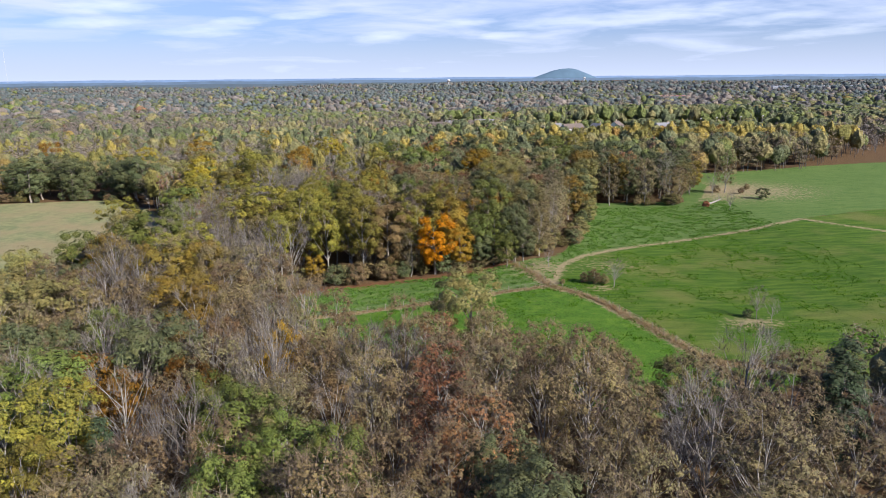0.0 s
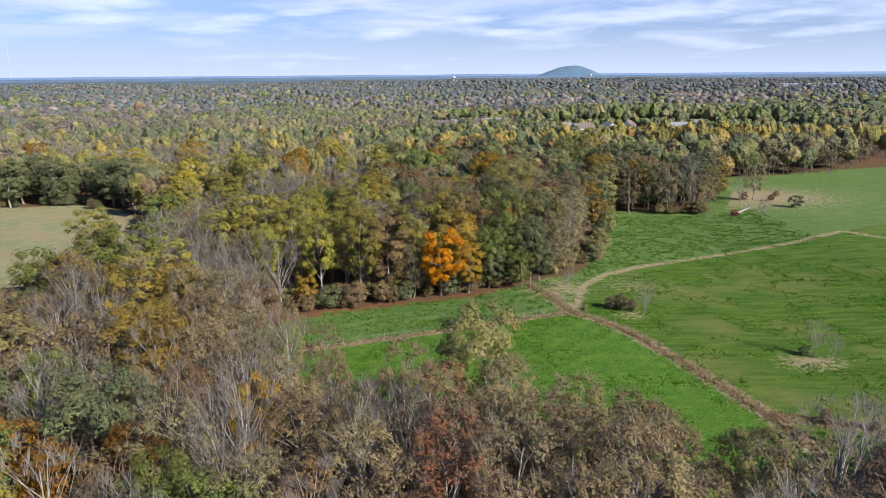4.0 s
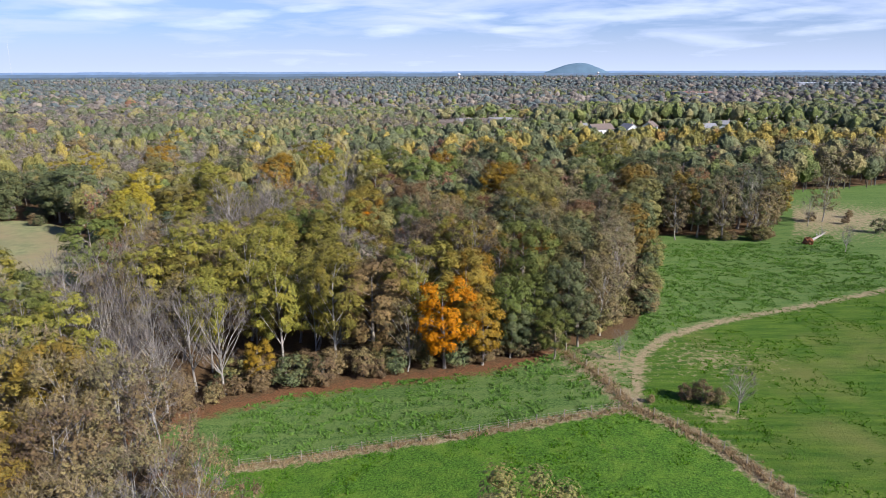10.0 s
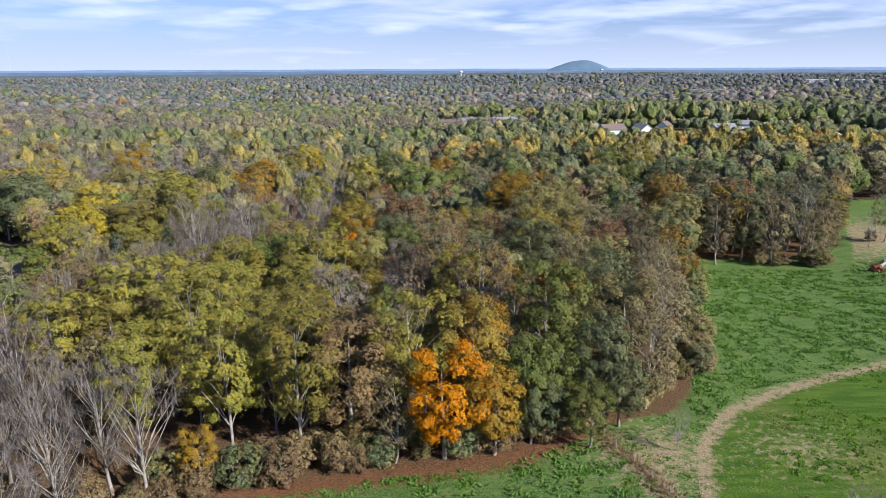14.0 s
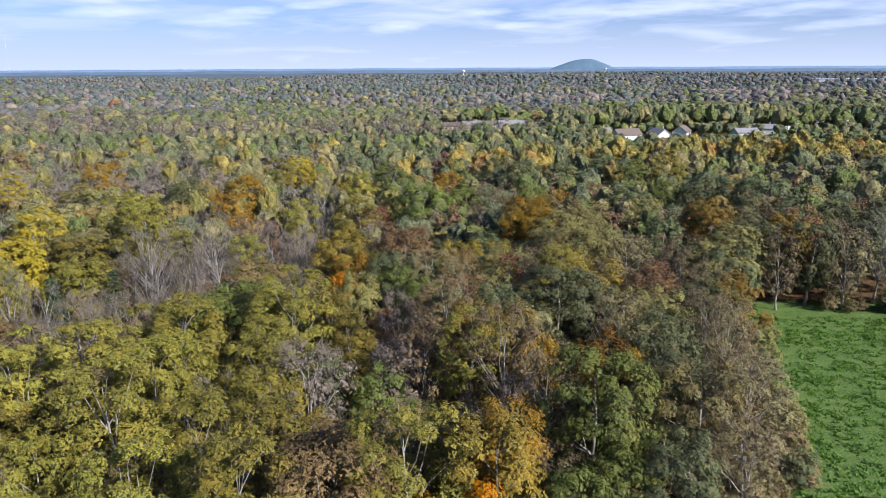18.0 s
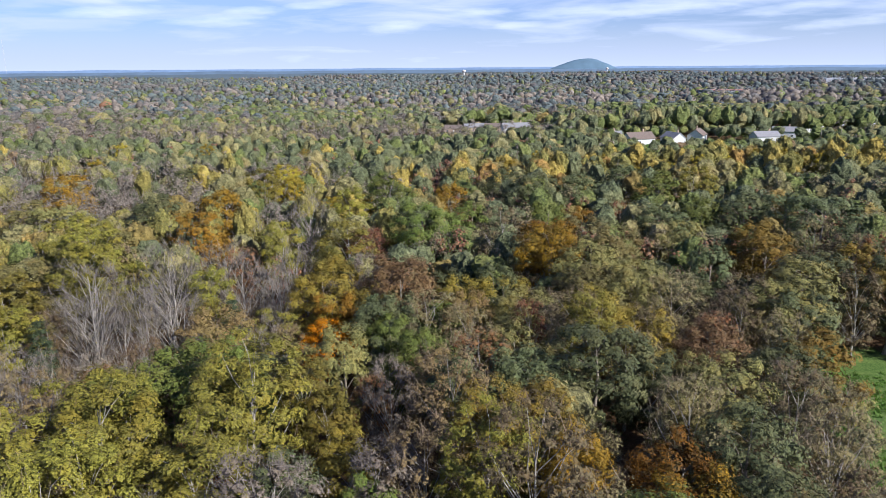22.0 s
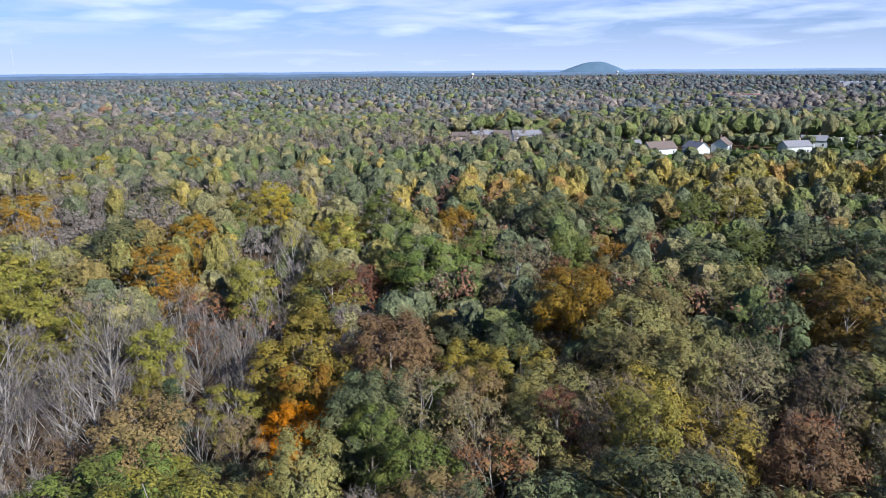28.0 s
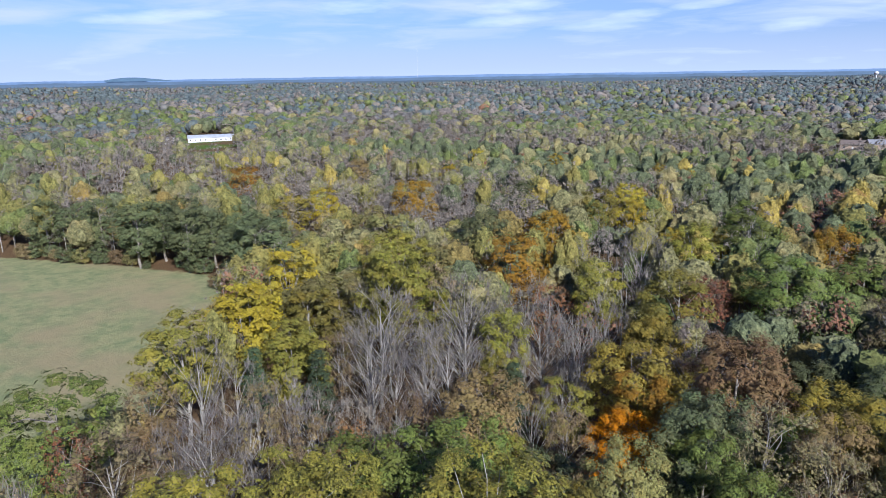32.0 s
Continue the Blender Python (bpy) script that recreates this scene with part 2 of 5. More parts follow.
OPEN_LAND = edge_poly([(-46, 148), (-33, 156), (-24, 161), (-9, 164), (3, 165), (12, 166), (20, 170), (28, 175), (35, 177),
                       (40, 186), (43, 197), (45, 207), (49, 219), (54, 234), (60, 250), (80, 249), (97, 245), (108, 262), (118, 285),
                       (122, 312), (160, 322), (200, 338), (240, 350), (330, 360), (340, 60), (120, 62), (80, 84), (62, 92),
                       (48, 80), (36, 80), (24, 86), (12, 97), (0, 98), (-10, 98), (-16, 110), (-27, 128)])
WEST_FIELD = edge_poly([(-88, 222), (-97, 236), (-103, 251), (-111, 265), (-124, 281), (-138, 294), (-150, 300), (-188, 294), (-228, 283), (-300, 262),
                        (-330, 105), (-210, 112), (-140, 122), (-104, 150), (-86, 182), (-86, 205)])
CLEARINGS = [edge_poly([(-345, 385), (-300, 395), (-295, 425), (-330, 430)]),
             edge_poly([(-345, 450), (-330, 470), (-470, 610), (-505, 615), (-505, 575)]),
             edge_poly([(60, 800), (180, 790), (190, 850), (60, 850)]), edge_poly([(138, 520), (205, 515), (215, 562), (140, 564)])]


def inside(poly, x, y):
    x, y = np.asarray(x, float), np.asarray(y, float)
    hit = np.zeros(np.broadcast(x, y).shape, bool)
    for (x0, y0), (x1, y1) in zip(poly, np.roll(poly, -1, 0)):
        cross = ((y0 > y) != (y1 > y)) & (x < (x1 - x0) * (y - y0) / (y1 - y0 + 1e-9) + x0)
        hit ^= cross
    return hit


def off_line(pts, x, y, closed=False):
    """Distance to a broken line."""
    pts = np.array(pts, float)
    best = np.full(np.broadcast(x, y).shape, 1e9)
    ends = np.roll(pts, -1, 0) if closed else pts[1:]
    for a, b in zip(pts, ends):
        d = b - a
        k = np.clip(((x - a[0]) * d[0] + (y - a[1]) * d[1]) / (d @ d + 1e-9), 0, 1)
        best = np.minimum(best, np.hypot(x - a[0] - k * d[0], y - a[1] - k * d[1]))
    return best


def signed(poly, x, y):
    """Metres inside the outline, negative outside."""
    d = off_line(poly, x, y, True)
    return np.where(inside(poly, x, y), d, -d)


FENCE_EAST = [(23, 170), (27, 160), (30, 148), (36, 141), (39.5, 135), (42.5, 127), (45.5, 119), (48, 111), (51, 102), (53, 92)]
FENCE_WEST = [(-26, 138), (-17, 140), (-7, 142), (3, 143), (15, 145), (30, 148)]
TRACK = [(31, 150), (33, 158), (36, 167), (43, 176), (52, 182), (64, 188), (79, 194), (104, 203), (123, 213), (130, 203), (150, 180), (190, 160)]
BRUSH_LINE = [(51, 102), (57, 100), (63, 98), (74, 91), (90, 84)]


HOUSE_SPOTS = np.array([(112, 566), (131, 560), (98, 582), (150, 574), (188, 566), (215, 600), (46, 668), (16, 694), (0, 706), (30, 690), (258, 655),
                        (228, 505), (-198, 750), (60, 842), (88, 850)], float)


def spread(lo, hi, fine, growth, out):
    mid = np.arange(lo, hi + fine, fine)
    tail, step, end = [], fine, 0
    while end < out:
        step *= growth
        end += step
        tail.append(end)
    tail = np.array(tail)
    return np.concatenate([lo - tail[::-1], mid, mid[-1] + tail])


def grid_mesh(name, xs, ys):
    X, Y = np.meshgrid(xs, ys)
    co = np.stack([X, Y, land(X, Y)], -1).reshape(-1, 3)
    nx, ny = len(xs), len(ys)
    i = (np.arange(ny - 1)[:, None] * nx + np.arange(nx - 1)).ravel()
    faces = np.stack([i, i + 1, i + nx + 1, i + nx], -1)
    return quads(name, co, faces), co


def quads(name, co, faces):
    me = bpy.data.meshes.new(name)
    n, k = faces.shape
    me.vertices.add(len(co))
    me.vertices.foreach_set("co", np.ascontiguousarray(co, np.float32).ravel())
    me.loops.add(n * k)
    me.loops.foreach_set("vertex_index", np.ascontiguousarray(faces, np.int32).ravel())
    me.polygons.add(n)
    me.polygons.foreach_set("loop_start", np.arange(0, n * k, k, dtype=np.int32))
    me.update(calc_edges=True)
    return me


def ground_material():
    m, nt, b = material("field_and_forest_floor")

    def mask(name, wob=0.35, lo=0.35, hi=0.65, scale=0.5):
        a = nt.nodes.new("ShaderNodeAttribute")
        a.attribute_name = name
        add = nt.nodes.new("ShaderNodeMath")
        nt.links.new(a.outputs["Fac"], add.inputs[0])
        nt.links.new(ranged(nt, noise_node(nt, scale, 5.0, 0.65), 0.25, 0.75, -wob, wob), add.inputs[1])
        return ranged(nt, add.outputs[0], lo, hi)

    fine, mid, big = noise_node(nt, 3.2, 4.0, 0.7), noise_node(nt, 0.35, 4.0, 0.6), noise_node(nt, 0.045, 3.0)
    streak = noise_node(nt, 0.5, 3.0, 0.6, stretch=(0.25, 1.4, 1.0, radians(-32)))
    fine2 = noise_node(nt, 1.1, 3.0, 0.65)
    litter = blend(nt, ranged(nt, fine, 0.35, 0.65), (0.055, 0.034, 0.018), (0.165, 0.102, 0.050))
    lush = blend(nt, ranged(nt, fine, 0.38, 0.62), (0.030, 0.076, 0.010), (0.092, 0.190, 0.022))
    lush = blend(nt, ranged(nt, mid, 0.45, 0.75, 0.0, 0.6), lush, (0.140, 0.220, 0.028))
    lush = blend(nt, ranged(nt, fine2, 0.58, 0.70, 0.0, 0.7), lush, (0.022, 0.050, 0.010))
    crop = blend(nt, ranged(nt, fine, 0.38, 0.62), (0.036, 0.082, 0.018), (0.125, 0.195, 0.050))
    crop = blend(nt, ranged(nt, streak, 0.42, 0.62, 0.0, 0.55), crop, (0.140, 0.192, 0.056))
    crop = blend(nt, ranged(nt, fine2, 0.57, 0.70, 0.0, 0.35), crop, (0.030, 0.062, 0.018))
    meadow = blend(nt, ranged(nt, streak, 0.35, 0.7), (0.038, 0.092, 0.011), (0.100, 0.155, 0.021))
    meadow = blend(nt, ranged(nt, big, 0.5, 0.68, 0.0, 0.75), meadow, (0.150, 0.150, 0.045))
    meadow = blend(nt, ranged(nt, fine, 0.52, 0.66, 0.0, 0.6), meadow, (0.026, 0.062, 0.009))
    meadow = blend(nt, ranged(nt, fine2, 0.60, 0.72, 0.0, 0.6), meadow, (0.028, 0.055, 0.012))
    straw = blend(nt, ranged(nt, fine, 0.35, 0.65), (0.190, 0.148, 0.082), (0.360, 0.290, 0.170))
    hay = blend(nt, ranged(nt, fine, 0.35, 0.65), (0.190, 0.190, 0.088), (0.290, 0.282, 0.138))
    hay = blend(nt, ranged(nt, mid, 0.42, 0.64, 0.0, 0.7), hay, (0.130, 0.165, 0.075))
    hay = blend(nt, ranged(nt, big, 0.42, 0.62, 0.0, 0.75), hay, (0.270, 0.215, 0.120))
    soil = blend(nt, ranged(nt, fine, 0.35, 0.65), (0.095, 0.045, 0.022), (0.215, 0.105, 0.050))
    c = blend(nt, mask("lush", 0.3), litter, lush)
    c = blend(nt, mask("crop", 0.3), c, crop)
    c = blend(nt, mask("meadow", 0.3), c, meadow)
    c = blend(nt, mask("hay", 0.35, scale=0.25), c, hay)
    c = blend(nt, mask("soil", 0.5, 0.3, 0.8, 0.7), c, soil)
    c = blend(nt, mask("straw", 0.55, 0.35, 0.8, 0.9), c, straw)
    nt.links.new(c, b.inputs["Base Color"])
    b.inputs["Roughness"].default_value = 0.95
    b.inputs["Specular IOR Level"].default_value = 0.08
    bumped(nt, b, noise_node(nt, 2.2, 5.0, 0.7), 0.9, 0.35)
    return m


def build_ground():
    xs, ys = spread(-215, 150, 1.5, 1.16, 5200), spread(60, 330, 1.5, 1.16, 5200)
    me, co = grid_mesh("ground", xs, ys)
    x, y = co[:, 0], co[:, 1]
    field = signed(OPEN_LAND, x, y)
    west = signed(WEST_FIELD, x, y)
    fe, fw, tr, br = (off_line(p, x, y) for p in (FENCE_EAST, FENCE_WEST, TRACK, BRUSH_LINE))
    # which side of the east fence and of the track
    east = np.interp(y, [60, 92, 111, 127, 141, 150, 158, 170, 400], [60, 53, 48, 42.5, 36, 31, 33, 37, 37])
    upper = np.interp(x, [-60, 30, 36, 43, 52, 64, 79, 104, 123, 150, 400], [0, 155, 167, 176, 182, 188, 194, 203, 213, 225, 290])
    soft = lambda d, w: np.clip(0.5 + d / (2 * w), 0, 1)
    inland = np.where((x > 52) & (y > 235), soft(field + 9.0, 3.0), soft(field - 1.0, 2.0))
    is_meadow = soft(x - east, 1.2) * soft(upper - y, 1.2)
    north_west = soft(y - np.interp(x, [-46, -26, 30], [137, 138, 148]), 1.2) * (1 - is_meadow)
    masks = {
        "lush": inland * (1 - is_meadow) * (y < 175),
        "crop": inland * (1 - is_meadow) * np.where((x < 37) | (y < 150), north_west, 1),
        "meadow": inland * is_meadow,
        "hay": np.maximum(soft(west - 1, 3), 0),
        "soil": np.where((x < 22) & (y > 130), np.clip(1 - np.abs(field - 0.5) / 4.2, 0, 1), 0) * 0.95,
        "straw": np.maximum.reduce([np.clip(1.15 - fe / 2.6, 0, 1), np.clip(1.1 - fw / 1.9, 0, 1), np.clip(1.0 - tr / 2.3, 0, 1),
                                    np.clip(1.0 - br / 2.6, 0, 1),
                                    np.clip(0.85 - np.hypot((x - 29) / 9, (y - 165) / 9) * 0.55, 0, 1),
                                    np.clip(0.56 - np.hypot((x - 48) / 14, (y - 166) / 11) * 0.4, 0, 1),
                                    np.clip(0.95 - np.hypot((x - 122) / 30, (y - 272) / 22) * 0.5, 0, 1) * (field > 0),
                                    np.clip(0.9 - np.hypot((x - 67) / 6, (y - 121) / 3.5) * 0.5, 0, 1),
                                    np.clip(0.8 - np.hypot((x - 42) / 4, (y - 146) / 3) * 0.5, 0, 1)]),
    }
    lawn = np.full(len(x), 1e9)
    for hx, hy in HOUSE_SPOTS:
        lawn = np.minimum(lawn, np.hypot(x - hx, (y - hy + 14) * 0.7))
    masks["meadow"] = np.maximum(masks["meadow"], np.clip((34 - lawn) / 10, 0, 1) * 0.8)
    for c in CLEARINGS:
        masks["meadow"] = np.maximum(masks["meadow"], soft(signed(c, x, y), 6) * 0.8)
    for key, val in masks.items():
        me.attributes.new(key, "FLOAT", "POINT").data.foreach_set("value", np.ascontiguousarray(val, np.float32))
    me.materials.append(ground_material())
    me.polygons.foreach_set("use_smooth", np.ones(len(me.polygons), bool))
    ob = new("ground", me)
    tagged(ob, "rolling green pasture and leaf-littered forest floor", "ground", kind="structure")
    return ob


build_ground()


# ---- trees ----
rng = np.random.default_rng(7)


def unit(n):
    v = rng.normal(size=(n, 3))
    return v / np.linalg.norm(v, axis=1)[:, None]


def frame_of(nrm):
    """Two directions square to each normal."""
    ref = np.where(np.abs(nrm[:, 2:3]) < 0.9, [[0, 0, 1.0]], [[1.0, 0, 0]])
    a = np.cross(nrm, ref)
    a /= np.linalg.norm(a, axis=1)[:, None]
    return a, np.cross(nrm, a)


def leaf_tris(p, nrm, size, long=1.0):
    """One pointed leaf spray for each place, facing about its normal."""
    n = len(p)
    a, b = frame_of(nrm)
    turn = rng.uniform(0, 2 * np.pi, n)
    out = []
    for k, (da, r) in enumerate(((0, 1.1 * long), (2.2, 0.9), (-2.1, 0.95))):
        ang = turn + da + rng.uniform(-0.3, 0.3, n)
        rr = size * r * rng.uniform(0.8, 1.2, n)
        out.append(p + a * (np.cos(ang) * rr)[:, None] + b * (np.sin(ang) * rr)[:, None])
    return np.stack(out, 1)


def ball(steps=1):
    """The corners and sides of a lobe."""
    bm = bmesh.new()
    bmesh.ops.create_icosphere(bm, subdivisions=steps, radius=1.0)
    co = np.array([v.co[:] for v in bm.verts])
    fc = np.array([[v.index for v in f.verts] for f in bm.faces])
    bm.free()
    return co, fc


def clump_leaves(centres, radii, each, size, flat=0.75, heart=1.0):
    """Leaf sprays in rounded clumps, thickest towards the clump's outside."""
    c = np.repeat(centres, each, 0)
    r = np.repeat(radii, each)
    d = unit(len(c))
    d[:, 2] = np.where(d[:, 2] < -0.45, -d[:, 2], d[:, 2])
    k = rng.uniform(0.5, 1.0, len(c)) ** 0.5
    p = c + d * (r * k)[:, None] * [1, 1, flat]
    mid = centres.mean(0) - [0, 0, 1.5]
    dome = (p - mid) / np.linalg.norm(p - mid, axis=1)[:, None]
    nrm = d * 0.7 + dome * 0.75 + unit(len(c)) * 0.32 + [0, 0, 0.1]
    nrm /= np.linalg.norm(nrm, axis=1)[:, None]
    outer = leaf_tris(p, nrm, size * rng.uniform(0.65, 1.3, len(c)))
    if not heart:
        return outer
    # the dense heart of each clump
    co0, fc0 = ball()
    core = centres[:, None, :] + co0[None] * rng.uniform(0.42, 0.66, (len(centres), 12, 1)) * (heart * radii)[:, None, None] * [1, 1, flat]
    inner = core[:, fc0].reshape(-1, 3, 3)
    return np.concatenate([outer, inner])


def tri_mesh(name, tris, mats, index=None):
    t = np.asarray(tris, np.float32).reshape(-1, 3, 3)
    n = len(t)
    me = quads(name, t.reshape(-1, 3), np.arange(3 * n).reshape(n, 3))
    for m in mats:
        me.materials.append(m)
    if index is not None:
        me.polygons.foreach_set("material_index", np.asarray(index, np.int32))
    return me


def tube(points, radii, sides):
    """A tapered limb through the points: vertices and quads."""
    pts = np.array(points, float)
    co, fc = [], []
    for i, (p, r) in enumerate(zip(pts, radii)):
        d = pts[min(i + 1, len(pts) - 1)] - pts[max(i - 1, 0)]
        a, b = frame_of((d / np.linalg.norm(d))[None])
        for k in range(sides):
            t = 2 * math.pi * k / sides
            co.append(p + r * (math.cos(t) * a[0] + math.sin(t) * b[0]))
    for i in range(len(pts) - 1):
        for k in range(sides):
            q = (k + 1) % sides
            fc.append((i * sides + k, i * sides + q, (i + 1) * sides + q, (i + 1) * sides + k))
    return np.array(co), np.array(fc)


def joined(pieces):
    co, fc, n = [], [], 0
    for c, f in pieces:
        co.append(c)
        fc.append(f + n)
        n += len(c)
    return np.concatenate(co), np.concatenate(fc)


def trunk_mesh(name, height, girth, ends, bark, sides=7, lean=0.4, rise=0.6):
    """A trunk with a limb to each end point."""
    top = height * 0.82
    zs = np.array([-0.6, 0.25, 0.12 * height, 0.35 * height, 0.6 * height, top])
    rs = girth * np.array([1.55, 1.15, 0.95, 0.75, 0.48, 0.14])
    sway = np.cumsum(rng.normal(0, lean * 0.5, (6, 2)), 0)
    sway[:2] = 0
    axis = np.column_stack([sway, zs])
    pieces = [tube(axis, rs, sides)]
    for e in ends:
        z0 = np.clip(e[2] - rng.uniform(0.42, 1.0) * rise * (np.hypot(e[0], e[1]) + 1.5), 0.22 * height, top * 0.95)
        s = np.array([np.interp(z0, zs, axis[:, 0]), np.interp(z0, zs, axis[:, 1]), z0])
        mid = s * 0.5 + e * 0.5 + [0, 0, 0.25 + rng.uniform(-0.3, 0.4)] + rng.normal(0, 0.25, 3)
        r0 = np.interp(z0, zs, rs) * rng.uniform(0.32, 0.5) + 0.02
        pieces.append(tube([s, mid, e], [r0, r0 * 0.6, 0.025], 4))
    co, fc = joined(pieces)
    me = quads(name, co, fc)
    me.materials.append(bark)
    me.polygons.foreach_set("use_smooth", np.ones(len(me.polygons), bool))
    return me


def crown_points(n, rx, z0, z1, top=0.5, fill=0.6, gap=1.25):
    """Clump centres in an uneven egg between two heights; the widest part lies at `top` of the way up."""
    out = []
    lobes = rng.uniform(0.72, 1.22, 7)
    tries = 0
    while len(out) < n:
        tries += 1
        if tries % 400 == 0:
            gap *= 0.9
        h = rng.uniform(0, 1)
        w = math.sqrt(max(0.02, 1 - ((h - top) / (1.05 - top if h > top else top + 0.12)) ** 2))
        a = rng.uniform(0, 2 * math.pi)
        r = rx * w * lobes[int(a / 6.2832 * 7) % 7] * math.sqrt(rng.uniform(1 - fill, 1))
        p = np.array([r * math.cos(a), r * math.sin(a), z0 + h * (z1 - z0)])
        if all(np.linalg.norm((p - q) * [1, 1, 1.2]) > gap for q in out):
            out.append(p)
    return np.array(out)


def broadleaf(height, rx, low, n, each, size, top=0.55, clump=1.45, gap=1.25, heart=1.0):
    c = crown_points(n, rx, low * height + clump * 0.6, height - clump * 0.6, top, 0.6, gap)
    r = rng.uniform(0.75, 1.25, n) * clump
    tris = clump_leaves(c, r, each, size, 0.78, heart)
    return c, tris


def twig_tris(ends, n, length, width):
    """Fine twigs that fan up and outwards from the limb ends."""
    c = ends[rng.integers(0, len(ends), n)]
    out = c * [1, 1, 0]
    out = out / (np.linalg.norm(out, axis=1)[:, None] + 0.3)
    d = out * 0.55 + unit(n) * 0.85 + [0, 0, 0.75]
    d /= np.linalg.norm(d, axis=1)[:, None]
    s = c + unit(n) * rng.uniform(0, 0.9, n)[:, None]
    L = length * rng.uniform(0.5, 1.35, n)
    a, _ = frame_of(d)
    w = (width * rng.uniform(0.6, 1.3, n))[:, None]
    return np.stack([s - a * w, s + a * w, s + d * L[:, None]], 1)


SHAPES = {}


def shapes_of(style, lite=False):
    """Three (trunk, crown triangles, how many are twigs) of a style, made once."""
    if (style, lite) in SHAPES:
        return SHAPES[style, lite]
    few, big = (0.48, 1.4) if lite else (1, 1)
    made = []
    for v in range(3):
        if style == "round":      # oaks: broad, dense, clumped
            c, tris = broadleaf(17.5 + v, 5.5 + 0.4 * v, 0.18, 46, int(104 * few), 0.28 * big, 0.55, 1.72, 2.1)
            ends, twigs, girth, bark = c[:14], 40, 0.34, BARK
            tris = np.concatenate([twig_tris(c, twigs, 1.4, 0.03), tris])
        elif style == "tall":     # poplars: tall, narrow crown
            c, tris = broadleaf(20 + v, 4.3 + 0.3 * v, 0.30, 46, int(80 * few), 0.27 * big, 0.5, 1.42, 1.7)
            ends, twigs, girth, bark = c[:14], 150, 0.24, PALE_BARK
            tris = np.concatenate([twig_tris(c, twigs, 1.7, 0.032), tris])
        elif style == "thin":     # half-bare: many twigs, few leaves
            c, tris = broadleaf(17 + v, 4.7 + 0.3 * v, 0.16, 56, int(36 * few), 0.26 * big, 0.55, 1.35, 1.5, 0.6)
            ends, twigs, girth, bark = c[:24], 950, 0.22, PALE_BARK
            tris = np.concatenate([twig_tris(c, twigs, 1.7, 0.035), tris])
        elif style == "bare":     # leafless
            c, tris = broadleaf(18 + v, 4.4 + 0.3 * v, 0.30, 40, 5, 0.22, 0.62, 1.5, 1.25, 0)
            ends, twigs, girth, bark = c[:26], 850, 0.22, PALE_BARK
            tris = np.concatenate([twig_tris(c, twigs, 1.9, 0.034), tris])
        elif style == "pine":
            tiers = []
            for z in np.linspace(5, 17.2, 15):
                w = 3.0 * (1 - ((z - 5) / 13) ** 1.3) + 0.35
                k = 3 if z > 13 else 5
                a0 = rng.uniform(0, 6.28)
                for i in range(k):
                    a = a0 + i * 6.283 / k
                    tiers.append((w * rng.uniform(0.4, 1) * math.cos(a), w * rng.uniform(0.4, 1) * math.sin(a), z + rng.uniform(-0.3, 0.3)))
            c = np.array(tiers)
            tris = clump_leaves(c, rng.uniform(0.7, 1.1, len(c)), 36, 0.30, 0.5)
            ends, twigs, girth, bark = c[::4], 30, 0.22, BARK
            tris = np.concatenate([twig_tris(c, twigs, 1.0, 0.03), tris])
        else:                     # "low": shrub or low cedar
            c, tris = broadleaf(4.6, 2.0, 0.04, 18, 50, 0.22, 0.4, 0.9)
            ends, twigs, girth, bark = c[:6], 120, 0.09, BARK
            tris = np.concatenate([twig_tris(c, twigs, 0.9, 0.02), tris])
        h = c[:, 2].max() + 1
        made.append((trunk_mesh(style + "_trunk", h, girth, ends, bark, rise=1.7 if style in ("bare", "thin", "tall") else 0.7), tris, twigs))
    SHAPES[style, lite] = made
    return made


KINDS = {  # colour: style, name, category, label
    "green": ("round", "oak_tree", "broad oak with dense mid-green leaves"),
    "dkgreen": ("round", "oak_tree", "broad oak with dense dark green leaves"),
    "olive": ("round", "oak_tree", "broad oak turning olive green"),
    "greyolive": ("thin", "hickory_tree", "thinning grey-olive broadleaf tree with fine twigs"),
    "yg": ("tall", "poplar_tree", "tall poplar with yellow-green leaves and pale trunk"),
    "yolive": ("round", "hickory_tree", "broad hickory turning yellow and olive"),
    "yellow": ("tall", "poplar_tree", "tall poplar in bright yellow autumn leaf"),
    "gold": ("round", "maple_tree", "maple in golden autumn leaf"),
    "golddark": ("round", "maple_tree", "maple with dark gold and brown leaves"),
    "orange": ("round", "maple_tree", "maple in vivid orange autumn leaf"),
    "russet": ("thin", "maple_tree", "half-bare maple with russet leaves"),
    "brown": ("thin", "ash_tree", "half-bare tree with dry brown leaves"),
    "tan": ("round", "beech_tree", "beech with dry tan-orange leaves"),
    "mauve": ("thin", "sweetgum_tree", "half-bare tree with dull purple-brown leaves"),
    "pine": ("pine", "pine_tree", "young green pine with tiered branches"),
    "cedar": ("low", "cedar_shrub", "low dark green cedar shrub"),
    "shrub": ("low", "shrub", "low brown twiggy shrub"),
    "olive_shrub": ("low", "shrub", "low olive-leaved shrub at the wood's edge"),
    "green_shrub": ("low", "shrub", "low green shrub at the wood's edge"),
    "bare": ("bare", "bare_tree", "leafless tree with pale grey limbs and twigs"),
}
PROTO = {}


def part(name, data, parent, label=""):
    ob = new(name, data)
    ob.parent = parent
    return tagged(ob, label)


